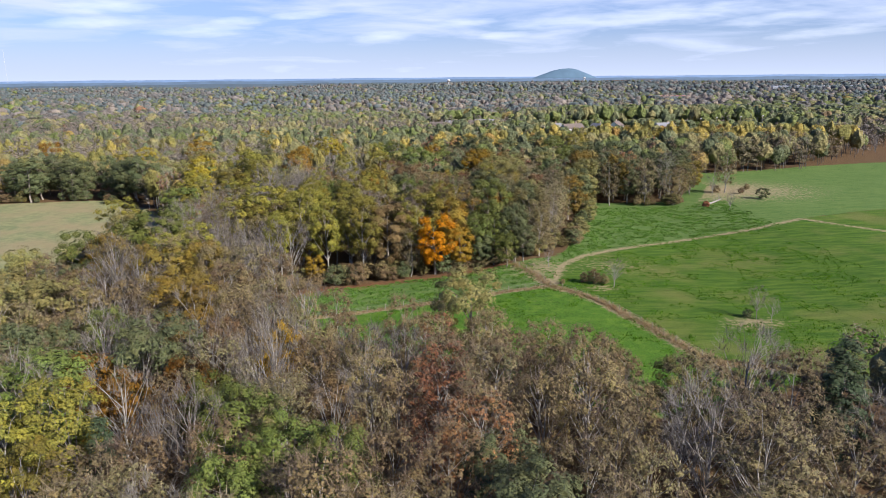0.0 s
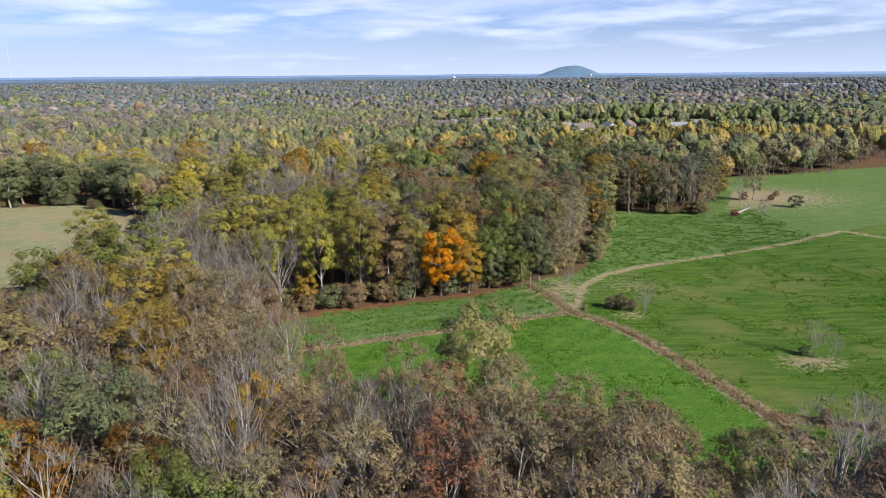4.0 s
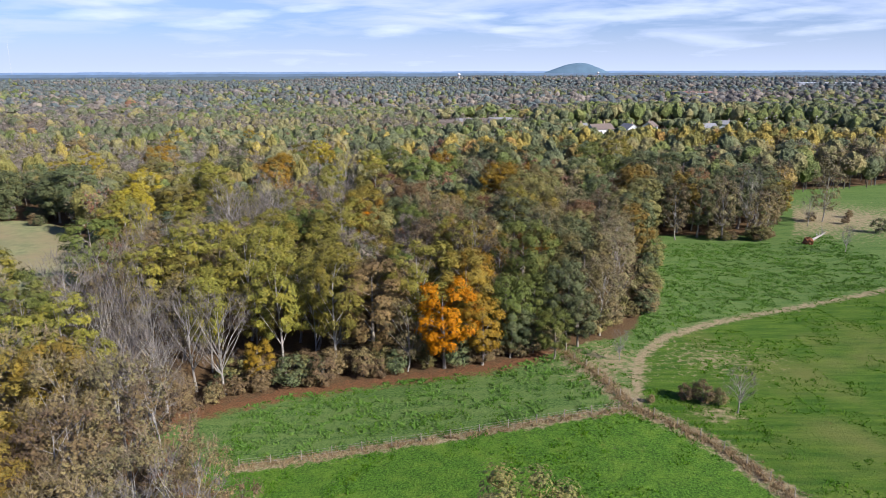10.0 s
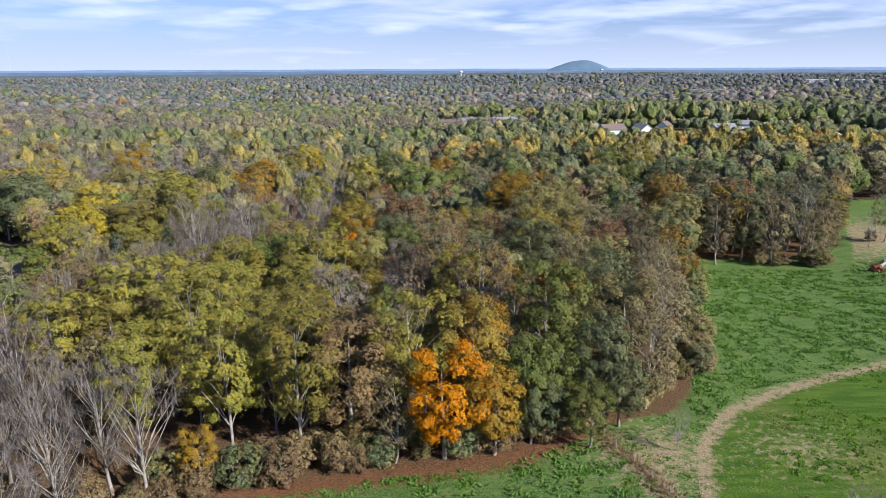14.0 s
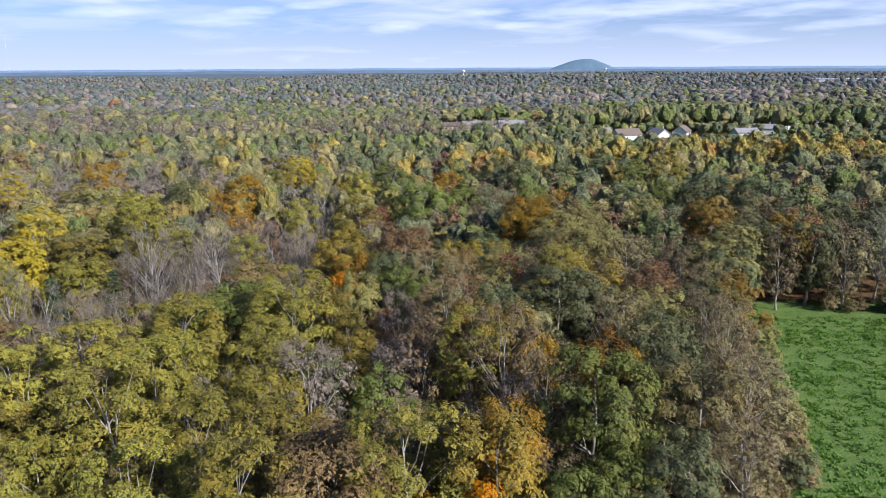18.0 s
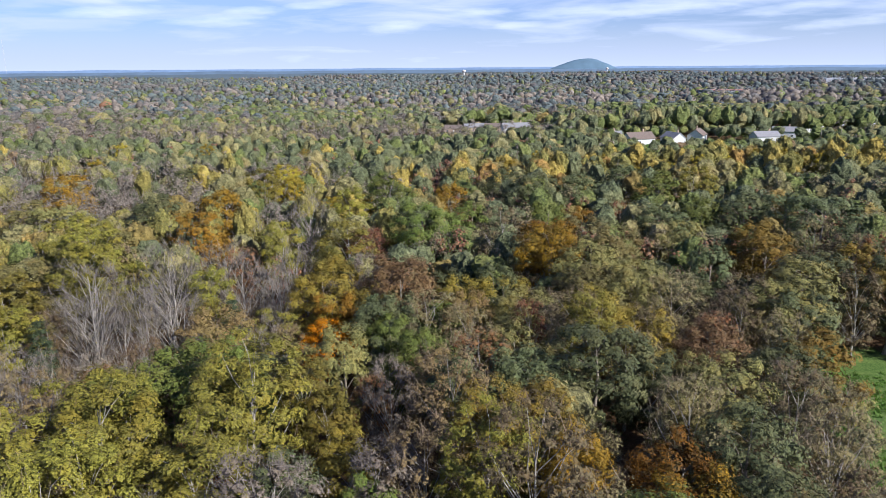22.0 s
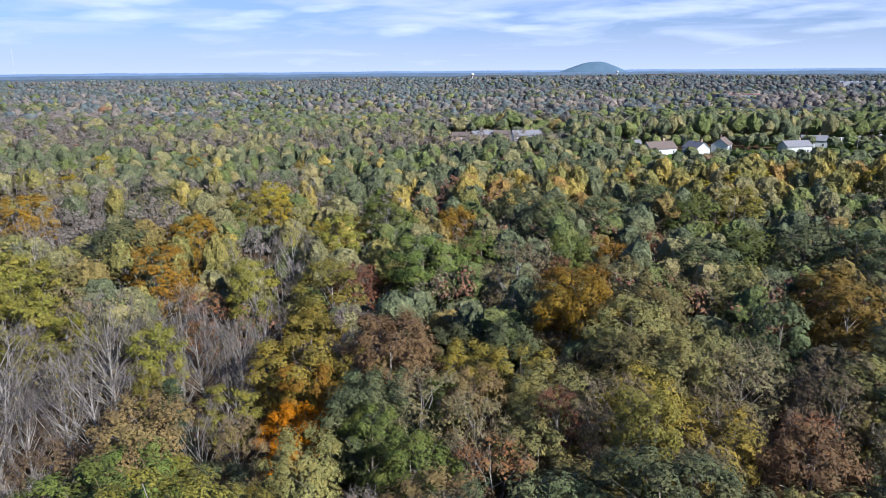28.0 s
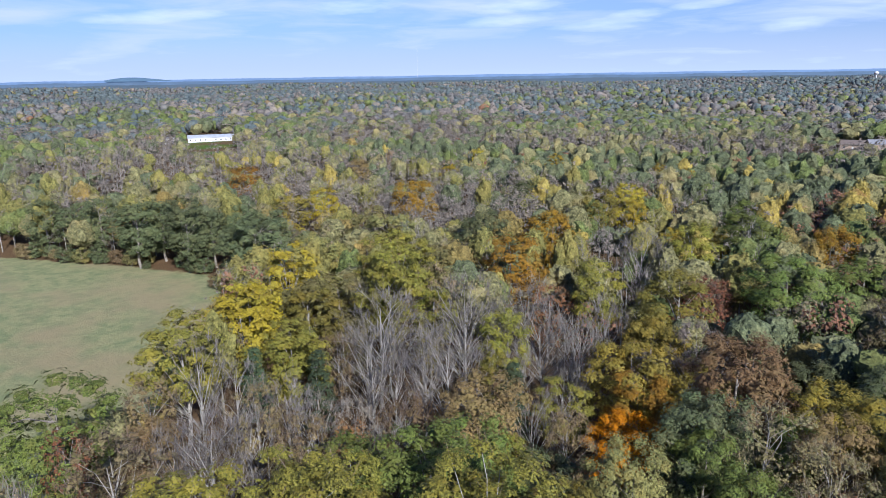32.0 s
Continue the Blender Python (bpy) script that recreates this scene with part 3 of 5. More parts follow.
def tree(kind, x, y, size=1.0, tall=False):
    style, name, label = KINDS[kind]
    v = int(rng.integers(0, 3))
    if abs(x) > 46 and style != "low":
        v += 3
    if (kind, v) not in PROTO:
        trunk, tris, twigs = shapes_of(style, v > 2)[v % 3]
        leaf = {"bare": LEAF["greyolive"], "cedar": LEAF["dkgreen"], "shrub": LEAF["brown"], "olive_shrub": LEAF["olive"], "green_shrub": LEAF["dkgreen"]}.get(kind) or LEAF[kind]
        twig = TWIG if style == "bare" or kind == "mauve" else TWIG_BROWN
        crown = tri_mesh("crown", tris, [leaf, twig], np.arange(len(tris)) < twigs)
        root = new(name)
        root.empty_display_size = 0.5
        tagged(root, label, "shrub" if style == "low" else "tree", name.replace("_tree", "s").replace("_shrub", " shrubs") + " of the woods")
        part("trunk", trunk, root)
        part("crown", crown, root)
        PROTO[kind, v] = root
        ob = root
    else:
        ob = copy_thing(PROTO[kind, v], Matrix())
    wide = size * rng.uniform(0.9, 1.14)
    ob.matrix_basis = Matrix.LocRotScale((x, y, float(land(x, y)) - 0.05), Euler((0, 0, rng.uniform(0, 6.28))),
                                         (wide, wide, (0.55 + 0.45 * size) * rng.uniform(0.93, 1.07) if tall else size * rng.uniform(0.9, 1.1)))
    return ob


# trees that stand out, by leaf colour: x, y and size
FRONT_WOOD = {
    "bare": [(32, 54, 0.77), (-32, 66, 0.71), (-47, 96, 0.77), (-22, 110, 0.85), (44, 73, 0.87), (-8, 84, 0.82), (-26, 86, 0.78), (-54, 121, 0.94),
        (-40, 104, 0.81), (-41, 140, 1.02), (-67, 134, 1.07), (-61, 129, 1)],
    "brown": [(11, 91, 0.75), (-8, 89, 0.62), (-4, 93, 0.62), (-15, 91, 0.67), (9, 61, 0.73), (16, 62, 0.69), (-13, 99, 0.72), (22, 68, 0.91),
        (-2, 68, 0.74), (-39, 95, 0.64), (-32, 102, 0.78), (-16, 109, 0.66), (13, 79, 0.74), (-15, 85, 0.73), (-35, 116, 0.88), (-24, 120, 0.74),
        (-55, 110, 0.77), (-31, 127, 0.87), (-45, 131, 0.94), (-63, 94, 0.72), (-39, 120, 0.98), (-3, 97, 0.75)],
    "dkgreen": [(10, 51, 0.62), (-39, 86, 1.01), (-58, 93, 0.62)],
    "gold": [(-23, 92, 0.64), (-40, 76, 0.66), (-47, 80, 0.85)],
    "golddark": [(-33, 80, 0.73)],
    "green": [(-7, 54, 0.62), (-15, 58, 0.85), (-22, 67, 0.95), (-48, 69, 1.13), (-53, 99, 0.76)],
    "greyolive": [(24, 49, 0.67), (23, 57, 0.67), (38, 53, 0.73), (-5, 62, 0.62), (-21, 99, 0.67), (35, 66, 0.81), (46, 65, 0.72)],
    "olive": [(-67, 108, 0.99), (-83, 121, 0.89), (8, 101, 0.95)],
    "pine": [(-35, 59, 0.86), (52, 65, 1.15)],
    "russet": [(3, 93, 0.71), (2, 58, 0.66), (4, 76, 0.85)],
    "tan": [(-11, 71, 0.62), (-32, 93, 0.62)],
    "yg": [(-44, 56, 0.79)],
    "yolive": [(-42, 107, 0.85), (-55, 132, 0.97), (-73, 144, 1.01)],
}
CLUMP = {
    "bare": [(-45, 158, 0.72), (-52, 157, 0.89), (-54, 169, 1.07), (-67, 186, 1.15), (-40, 161, 0.94), (-66, 171, 1.15)],
    "brown": [(-2, 204, 0.87), (38, 195, 0.72), (0, 214, 1.04)],
    "dkgreen": [(24, 174, 0.63), (29, 195, 0.83), (30, 203, 0.97)],
    "gold": [(7, 180, 0.82), (13, 203, 0.75)],
    "golddark": [(21, 200, 0.79), (22, 196, 0.76)],
    "green": [(13, 171, 0.62), (18, 174, 0.67), (-9, 199, 0.62), (-82, 210, 1.15), (-74, 155, 1.15)],
    "greyolive": [(31, 177, 0.83), (41, 208, 0.77), (36, 188, 0.9), (-62, 205, 1.03)],
    "mauve": [(9, 189, 0.69), (-7, 204, 0.81)],
    "olive": [(31, 221, 0.65), (29, 186, 0.84), (34, 218, 0.81)],
    "russet": [(-76, 208, 0.62)],
    "tan": [(-11, 176, 0.97), (-69, 215, 0.62), (-10, 171, 0.97)],
    "yg": [(-22, 172, 0.78), (-27, 183, 0.95), (-43, 178, 0.83), (-37, 184, 0.99), (-36, 194, 0.91), (-53, 186, 0.92), (-25, 200, 0.92),
        (-51, 191, 1.11), (-48, 202, 1.09), (-38, 209, 1.11), (-23, 214, 1.15), (-88, 183, 1.15)],
    "yolive": [(4, 212, 0.8)],
}
MIDDLE_WOOD = {
    "bare": [(-60, 222, 0.66), (-72, 231, 0.75), (-78, 230, 0.85), (-54, 254, 0.95), (-33, 265, 0.87), (-57, 244, 0.95), (-51, 249, 0.87),
        (-63, 254, 1.15), (-52, 263, 1), (-35, 268, 0.86), (-54, 267, 1.15), (-46, 273, 1.11), (-64, 259, 1.15), (-40, 268, 1.1)],
    "brown": [(-53, 225, 0.67), (-63, 226, 0.72), (-26, 242, 0.62), (-44, 234, 0.66), (-79, 222, 0.72), (-69, 251, 0.71)],
    "dkgreen": [(11, 223, 0.98), (26, 222, 0.62), (42, 222, 0.69), (-11, 244, 0.91), (49, 267, 0.85), (-10, 250, 0.83)],
    "gold": [(-21, 256, 0.68)],
    "golddark": [(19, 270, 0.97)],
    "green": [(-44, 222, 0.73), (-33, 230, 0.79), (-9, 241, 0.62), (-34, 223, 0.93)],
    "greyolive": [(2, 241, 0.68), (47, 234, 0.72), (36, 250, 1.06), (47, 248, 0.88)],
    "mauve": [(-52, 233, 0.7), (-8, 222, 0.67)],
    "olive": [(-16, 233, 0.71), (31, 252, 0.78), (52, 248, 0.89), (9, 236, 0.74), (-83, 260, 0.99), (-84, 268, 1.03), (30, 269, 0.95)],
    "orange": [(-21, 248, 0.62)],
    "pine": [(-36, 248, 0.87), (-63, 239, 0.8), (-74, 237, 0.84)],
    "russet": [(12, 241, 0.62), (38, 236, 0.81)],
    "tan": [(-1, 226, 0.9), (37, 232, 0.86), (-36, 239, 0.92), (3, 249, 0.62), (-9, 259, 1.11), (-9, 272, 0.95)],
    "yellow": [(-88, 248, 1.15), (-91, 253, 1.15), (-93, 266, 1.15)],
    "yg": [(-19, 223, 0.8), (20, 233, 0.87), (-83, 231, 1.14), (-73, 274, 1.15)],
    "yolive": [(27, 235, 0.9), (9, 255, 0.78), (-23, 260, 0.99), (23, 246, 0.9), (61, 272, 0.91), (-24, 274, 0.98)],
}
FAR_WOOD = {
    "bare": [(-32, 276, 0.76), (-38, 319, 1.15), (-101, 324, 1.15)],
    "dkgreen": [(48, 301, 1.15), (83, 296, 1.12), (70, 306, 1.14), (79, 305, 1.15), (24, 340, 1.14), (-137, 295, 1.15), (-83, 330, 1.15),
        (37, 348, 1.07), (16, 363, 1.15), (-163, 298, 1.15), (56, 367, 1.15), (-180, 294, 1.15), (-102, 399, 1.05), (-138, 305, 1.15)],
    "gold": [(33, 314, 0.62), (-62, 303, 1.15), (-1, 349, 0.88), (-1, 356, 0.82), (-126, 360, 1.15), (-65, 335, 1.15), (-207, 363, 1.15)],
    "golddark": [(19, 275, 1.03)],
    "green": [(-8, 305, 1.15), (24, 312, 0.98), (5, 318, 1.01), (61, 309, 1.02), (-20, 350, 1.15), (61, 346, 1.09), (-24, 387, 1.15)],
    "greyolive": [(11, 294, 1.14)],
    "olive": [(32, 275, 0.94), (49, 283, 0.85), (29, 291, 0.86), (-79, 297, 1.01), (-110, 291, 1.05), (-102, 313, 1.15), (-112, 319, 1.15)],
    "russet": [(-20, 294, 0.91), (-47, 287, 0.74), (-20, 305, 0.94), (43, 317, 0.65), (21, 305, 0.63)],
    "tan": [(-196, 423, 1.11)],
    "yellow": [(-53, 369, 0.83), (-145, 339, 1.07), (-60, 386, 1.15)],
    "yg": [(-23, 287, 1.15), (-38, 290, 1), (-79, 280, 1.15), (-28, 325, 1.08), (-78, 287, 1.15), (74, 352, 1.15), (-63, 368, 1.15)],
    "yolive": [(-156, 336, 0.95)],
}
YELLOW_ROW = [(22, 409), (33, 408), (47, 401), (61, 415), (67, 395), (80, 394), (91, 400), (103, 407), (117, 407), (124, 400), (132, 393), (142, 402),
              (-37, 346), (-21, 390), (-28, 355), (-118, 471), (-72, 476), (-57, 462), (-162, 477), (-150, 428)]
WEST_EDGE = [(-222, 291), (-212, 297), (-201, 297), (-191, 301), (-180, 303), (-170, 303), (-160, 305), (-150, 308), (-143, 303), (-133, 296), (-126, 290)]
placed = []
for stand in (FRONT_WOOD, CLUMP, MIDDLE_WOOD, FAR_WOOD):
    for kind, spots in stand.items():
        for x, y, big in spots:
            tree(kind, x, y, big * 1.07, True)
            placed.append((x, y, kind))
for x, y in WEST_EDGE:
    tree("dkgreen", x, y, rng.uniform(0.95, 1.15))
    placed.append((x, y, "dkgreen"))
for x, y in YELLOW_ROW:
    tree("yellow", x, y, 0.8)
    placed.append((x, y, "yellow"))
for kind, x, y, s in (("orange", 1.8, 167.0, 0.84), ("gold", -30, 163.5, 0.42), ("cedar", 30, 94, 1.5), ("cedar", 22, 95, 1.3),
                      ("cedar", -32, 93, 1.4), ("green", 21, 167, 0.5), ("dkgreen", 26, 172, 0.55), ("gold", 8.5, 167, 0.74),
                      ("dkgreen", 13.5, 169, 0.55)):
    tree(kind, x, y, s)
    placed.append((x, y, kind))

# colour mixes by stretch of the woods: x range, y range, kinds and shares
MIXES = [
    ((-400, -25), (-60, 150), "brown bare greyolive green dkgreen gold yolive olive tan", (3, 1.5, 2, 1.8, 1.4, 0.8, 1.8, 1.6, 0.8)),
    ((-25, 20), (-60, 130), "brown greyolive bare olive russet gold", (4, 2, 2.2, 1.6, 0.6, 0.5)),
    ((20, 400), (-60, 130), "greyolive brown bare olive", (4, 2.5, 2, 1)),
    ((-400, -20), (130, 205), "yg brown bare greyolive olive", (6, 0.8, 1.0, 2, 1.2)),
    ((-20, 8), (130, 205), "yg brown mauve yolive greyolive", (3, 1.5, 1, 1, 2)),
    ((8, 70), (130, 262), "olive greyolive dkgreen green yolive russet gold", (5, 2, 1.6, 1.8, 1.6, 0.4, 0.6)),
    ((-400, -28), (205, 300), "bare greyolive yg olive brown yolive green russet", (3.2, 1.6, 3.2, 2.6, 0.5, 1.6, 1.6, 0.3)),
    ((-28, 8), (205, 262), "olive russet green yolive dkgreen", (2.6, 0.7, 2.2, 0.8, 4.2)),
    ((-15, 150), (262, 380), "dkgreen olive green russet yolive greyolive", (4.0, 3.4, 2.4, 1, 1, 1.5)),
    ((-400, -70), (300, 345), "olive dkgreen yg bare greyolive yolive mauve", (2.4, 1.6, 2, 2, 1.5, 1, 1)),
    ((-70, -15), (300, 380), "yg bare olive green yellow mauve dkgreen", (2, 2, 2, 1.4, 0.5, 1, 1)),
    ((-400, -60), (345, 440), "bare mauve yg olive brown yellow dkgreen", (5.5, 5, 1.4, 0.9, 0.6, 0.3, 0.35)),
    ((-60, 0), (380, 425), "russet mauve dkgreen yellow olive bare", (1.2, 1.5, 2, 0.6, 2, 1)),
    ((0, 250), (380, 425), "yellow yg gold olive yolive dkgreen", (3, 3, 0.6, 1, 1, 0.6)),
    ((-400, -150), (440, 480), "mauve bare yg olive brown", (4, 3, 1, 1, 1)),
    ((-150, 80), (425, 545), "dkgreen green olive russet yellow mauve", (6, 2, 2.2, 0.6, 0.25, 0.4)),
    ((-400, 60), (545, 680), "mauve bare olive russet dkgreen", (5, 3, 1, 0.7, 0.8)),
    ((125, 400), (600, 860), "dkgreen pine green olive russet", (4, 1, 3, 2, 0.5)),
    ((60, 400), (225, 380), "greyolive dkgreen brown olive bare", (3, 1.5, 3, 2, 1.5)),
]
REST = ("dkgreen green olive mauve bare yolive russet yellow tan", np.array((5, 3, 3.2, 3.6, 2.6, 0.5, 1.0, 0.3, 0.6)))


def kind_at(x, y):
    for (x0, x1), (y0, y1), names, shares in MIXES:
        if x0 <= x < x1 and y0 <= y < y1:
            p = np.array(shares, float)
            return str(rng.choice(names.split(), p=p / p.sum()))
    names, p = REST
    w = p.copy()
    stand = noise.noise((x / 240, y / 150, 3.0))
    if stand > 0.08:
        w[[3, 4]] *= 9
    elif stand < -0.12:
        w[[0, 1]] *= 3
        w[[3, 4, 6]] *= 0.15
    return str(rng.choice(names.split(), p=w / w.sum()))


def is_wood(x, y):
    if signed(OPEN_LAND, x, y) > (-2.5 if y > 140 else -0.5) or inside(WEST_FIELD, x, y):
        return False
    return not any(bool(inside(c, x, y)) for c in CLEARINGS)


class Near:
    """Which spots are already taken, by cells of 5 m."""

    def __init__(self):
        self.cells = {}

    def free(self, x, y, gap):
        i, j = int(x // 5), int(y // 5)
        return all((x - a) ** 2 + (y - b) ** 2 > gap * gap
                   for u in range(i - 1, i + 2) for w in range(j - 1, j + 2) for a, b in self.cells.get((u, w), ()))

    def add(self, x, y):
        self.cells.setdefault((int(x // 5), int(y // 5)), []).append((x, y))


taken = Near()
for x, y, _ in placed:
    taken.add(x, y)


def fill_near(x0, x1, y0, y1, most):
    n = 0
    for _ in range(most * 14):
        x, y = rng.uniform(x0, x1), rng.uniform(y0, y1)
        if n >= most:
            break
        if not is_wood(x, y) or not taken.free(x, y, 5.3):
            continue
        # often of the same kind as the nearest marked tree
        near, like = min(((x - a) ** 2 + (y - b) ** 2, k) for a, b, k in placed)
        kind = like if near < 260 and rng.uniform() < 0.5 and like not in ("orange", "yellow", "gold", "pine", "cedar", "golddark", "russet", "mauve", "tan") and (like != "brown" or y < 130) else kind_at(x, y)
        if not taken.free(x, y, {"round": 7.0, "tall": 5.8, "pine": 5.5}.get(KINDS[kind][0], 5.0)):
            continue
        tree(kind, x, y, 0.62 * rng.uniform(0.8, 1.1) if x < -66 and 170 < y < 240 else (0.84 if x > 25 else 1.0) * rng.uniform(0.78, 1.08) * float(np.clip(0.72 - signed(OPEN_LAND, x, y) / 60, 0.72, 1)) if y < 130 else rng.uniform(0.66, 1.1))
        taken.add(x, y)
        n += 1


fill_near(-75, 60, 36, 102, 190)
fill_near(-82, 60, 150, 272, 330)
fill_near(58, 112, 246, 285, 50)
fill_near(-85, -22, 102, 156, 75)


# low growth along the wood's edge
def undergrowth(line, n, deep, kinds):
    pts = np.array(line, float)
    seg = np.linalg.norm(np.diff(pts, axis=0), axis=1)
    for _ in range(n):
        k = rng.choice(len(seg), p=seg / seg.sum())
        f = rng.uniform()
        a, b = pts[k], pts[k + 1]
        nx = np.array([-(b - a)[1], (b - a)[0]]) / seg[k]
        q = a + (b - a) * f + nx * rng.uniform(-0.8, deep)
        tree(str(rng.choice(kinds.split())), q[0], q[1], rng.uniform(0.55, 1.25))


undergrowth([(-46, 150), (-33, 158), (-24, 163), (-9, 166), (3, 168), (12, 168)], 60, 7.0, "shrub shrub shrub olive_shrub green_shrub")
undergrowth([(12, 167), (20, 171), (28, 176), (37, 182), (44, 191), (50, 206), (54, 221), (57, 237), (60, 251)], 60, 4.0, "green_shrub olive_shrub olive_shrub shrub")
undergrowth([(-228, 286), (-188, 297), (-150, 303), (-138, 290)][::-1], 40, 5.0, "green_shrub green_shrub olive_shrub shrub")
undergrowth([(60, 252), (80, 251), (97, 247)], 14, 5.0, "olive_shrub shrub")


STUFF_KINDS = sorted(TONES) + ["bare", "trunk", "stem"]


def plain_tree(style, level):
    """The triangles of a simpler tree of a style, and which of them are twigs. Level 1 is for the middle distance, 2 for far off."""
    near = level == 1
    if style == "thin":
        c, tris = broadleaf(17, 4.8, 0.16, 22 if near else 9, 14 if near else 8, 0.36 if near else 0.6, 0.55, 1.5, 1.25, 0.6)
        n = 120 if near else 34
    else:
        c = crown_points(26 if near else 14, 4.6, 5.6, 17.0, 0.6)
        tris = leaf_tris(c, unit(len(c)), np.full(len(c), 0.35))
        n = 190 if near else 60
    if n:
        tris = np.concatenate([twig_tris(c, n, 2.0 if near else 2.6, 0.045 if near else 0.09), tris])
    return tris, np.arange(len(tris)) < n


def hull(style, steps):
    """A crown as one lumpy dome: the outside of many overlapping lobes. Its corners and sides."""
    co0, fc0 = ball(steps)
    wide, high, low = {"tall": (4.3, 19.5, 0.30), "pine": (2.7, 17, 0.22)}.get(style, (5.3, 17.5, 0.20))
    half = high * (0.98 - low) / 2
    mid = np.array([0, 0, high * low + half])
    stretch = np.array([wide, wide, half])
    far = np.zeros(len(co0))
    for k in range(16):
        c = unit(1)[0] * rng.uniform(0.42, 0.62)
        r = rng.uniform(0.34, 0.50)
        along_c = co0 @ c
        root = r * r - c @ c + along_c ** 2
        far = np.maximum(far, np.where(root > 0, along_c + np.sqrt(np.maximum(root, 0)), 0))
    far = np.maximum(far, 0.46) * rng.uniform(0.82, 1.08, len(co0)) * 0.88
    return mid + co0 * far[:, None] * stretch, fc0


def leafy_tree(style, level):
    """A lumpy dome of leaves under a coat of leaf sprays: its triangles."""
    steps, coat, size = ((3, 450, 0.35) if level == 1 else (2, 105, 0.52))
    co, fc = hull(style, steps)
    body = co[fc]
    pick = rng.integers(0, len(fc), coat)
    w = rng.dirichlet((1, 1, 1), coat)
    p = (body[pick] * w[:, :, None]).sum(1)
    side = np.cross(body[:, 1] - body[:, 0], body[:, 2] - body[:, 0])[pick]
    side /= np.linalg.norm(side, axis=1)[:, None]
    nrm = side + unit(coat) * 0.6
    nrm /= np.linalg.norm(nrm, axis=1)[:, None]
    sprays = leaf_tris(p + side * rng.uniform(0.1, 1.15, (coat, 1)), nrm, size * rng.uniform(0.55, 1.25, coat))
    tris = np.concatenate([body, sprays])
    return tris, np.zeros(len(tris), bool)


def joined_trees(name, spots, level, label):
    """Many whole trees in one mesh: spots of x, y, radius, height, kind."""
    names = STUFF_KINDS
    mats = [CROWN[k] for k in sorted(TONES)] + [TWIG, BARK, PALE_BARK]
    shapes = {}
    all_tris, index = [], []
    for x, y, r, h, kind in spots:
        style = KINDS.get(kind, ("round",))[0]
        v = int(rng.integers(0, 6))
        if (style, v) not in shapes:
            shapes[style, v] = (plain_tree if style in ("thin", "bare") else leafy_tree)(style, level)
        tris, twig = shapes[style, v]
        a = rng.uniform(0, 6.283)
        ca, sa = math.cos(a), math.sin(a)
        k, kz = r / 5.0, h / 18.0
        q = tris @ np.array([[ca * k, sa * k, 0], [-sa * k, ca * k, 0], [0, 0, kz]])
        z = float(land(x, y))
        all_tris.append(q + [x, y, z])
        code = names.index(kind if kind in names else "brown")
        if kind == "bare":
            code = names.index("mauve")
        index.append(np.where(twig, names.index("bare"), code))
        pale = kind in ("bare", "mauve", "yg", "yellow")
        g, top = 0.24, z + h * (0.85 if pale else 0.6)
        all_tris.append(np.array([[(x - g, y, z - 0.3), (x + g, y, z - 0.3), (x, y, top)], [(x, y - g, z - 0.3), (x, y + g, z - 0.3), (x, y, top)]]))
        index.append(np.full(2, names.index("stem" if pale else "trunk")))
    me = tri_mesh(name, np.concatenate(all_tris), mats, np.concatenate(index))
    return tagged(new(name, me), label, "woodland", kind="stuff")


def distant_trees(name, spots, lobes, label):
    """Crowns on the way to the horizon: heaps of uneven lobes with a few loose sprays, in one mesh."""
    names = STUFF_KINDS
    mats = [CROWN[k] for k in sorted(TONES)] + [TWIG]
    x, y, r, h = (np.array([q[k] for q in spots], float) for k in range(4))
    kind = np.array([names.index(q[4] if q[4] in names else "brown") for q in spots])
    base = land(x, y)
    co0, fc0 = ball()
    i = np.repeat(np.arange(len(spots)), lobes)
    m = len(i)
    k = np.tile(np.arange(lobes), len(spots))
    a = rng.uniform(0, 6.283, m) + k * 2.4
    out = rng.uniform(0.0, 0.3, m)
    size = r[i] * rng.uniform(0.75, 1.35, m)
    c = np.stack([x[i] + r[i] * out * np.cos(a), y[i] + r[i] * out * np.sin(a), base[i] + h[i] * rng.uniform(0.5, 0.62, m)], -1)
    v = c[:, None, :] + co0[None] * np.stack([size, size, h[i] * rng.uniform(0.26, 0.38, m)], -1)[:, None, :] * rng.uniform(0.66, 1.2, (m, 12, 1))
    faces = (np.arange(m)[:, None, None] * 12 + fc0).reshape(-1, 3)
    j = np.repeat(np.arange(len(spots)), 16)
    d = unit(len(j))
    d[:, 2] = np.where(d[:, 2] < -0.4, -d[:, 2], d[:, 2])
    p = np.stack([x[j] + d[:, 0] * r[j], y[j] + d[:, 1] * r[j], base[j] + h[j] * (0.62 + 0.42 * d[:, 2])], -1)
    nrm = d + unit(len(j)) * 0.4
    loose = leaf_tris(p, nrm / np.linalg.norm(nrm, axis=1)[:, None], r[j] * rng.uniform(0.10, 0.22, len(j)))
    co = np.concatenate([v.reshape(-1, 3), loose.reshape(-1, 3)])
    faces = np.concatenate([faces, np.arange(3 * len(loose)).reshape(-1, 3) + m * 12])
    me = quads(name, co, faces)
    for q in mats:
        me.materials.append(q)
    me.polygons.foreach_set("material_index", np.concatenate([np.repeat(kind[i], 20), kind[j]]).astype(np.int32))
    return tagged(new(name, me), label, "woodland", kind="stuff")


def by_house(x, y):
    """Clear of the houses, and of the view to them over their front gardens."""
    dx, dy = x - HOUSE_SPOTS[:, 0], HOUSE_SPOTS[:, 1] - y
    return bool(((np.abs(dx) < 10) & (dy > -10) & (dy < 34)).any())


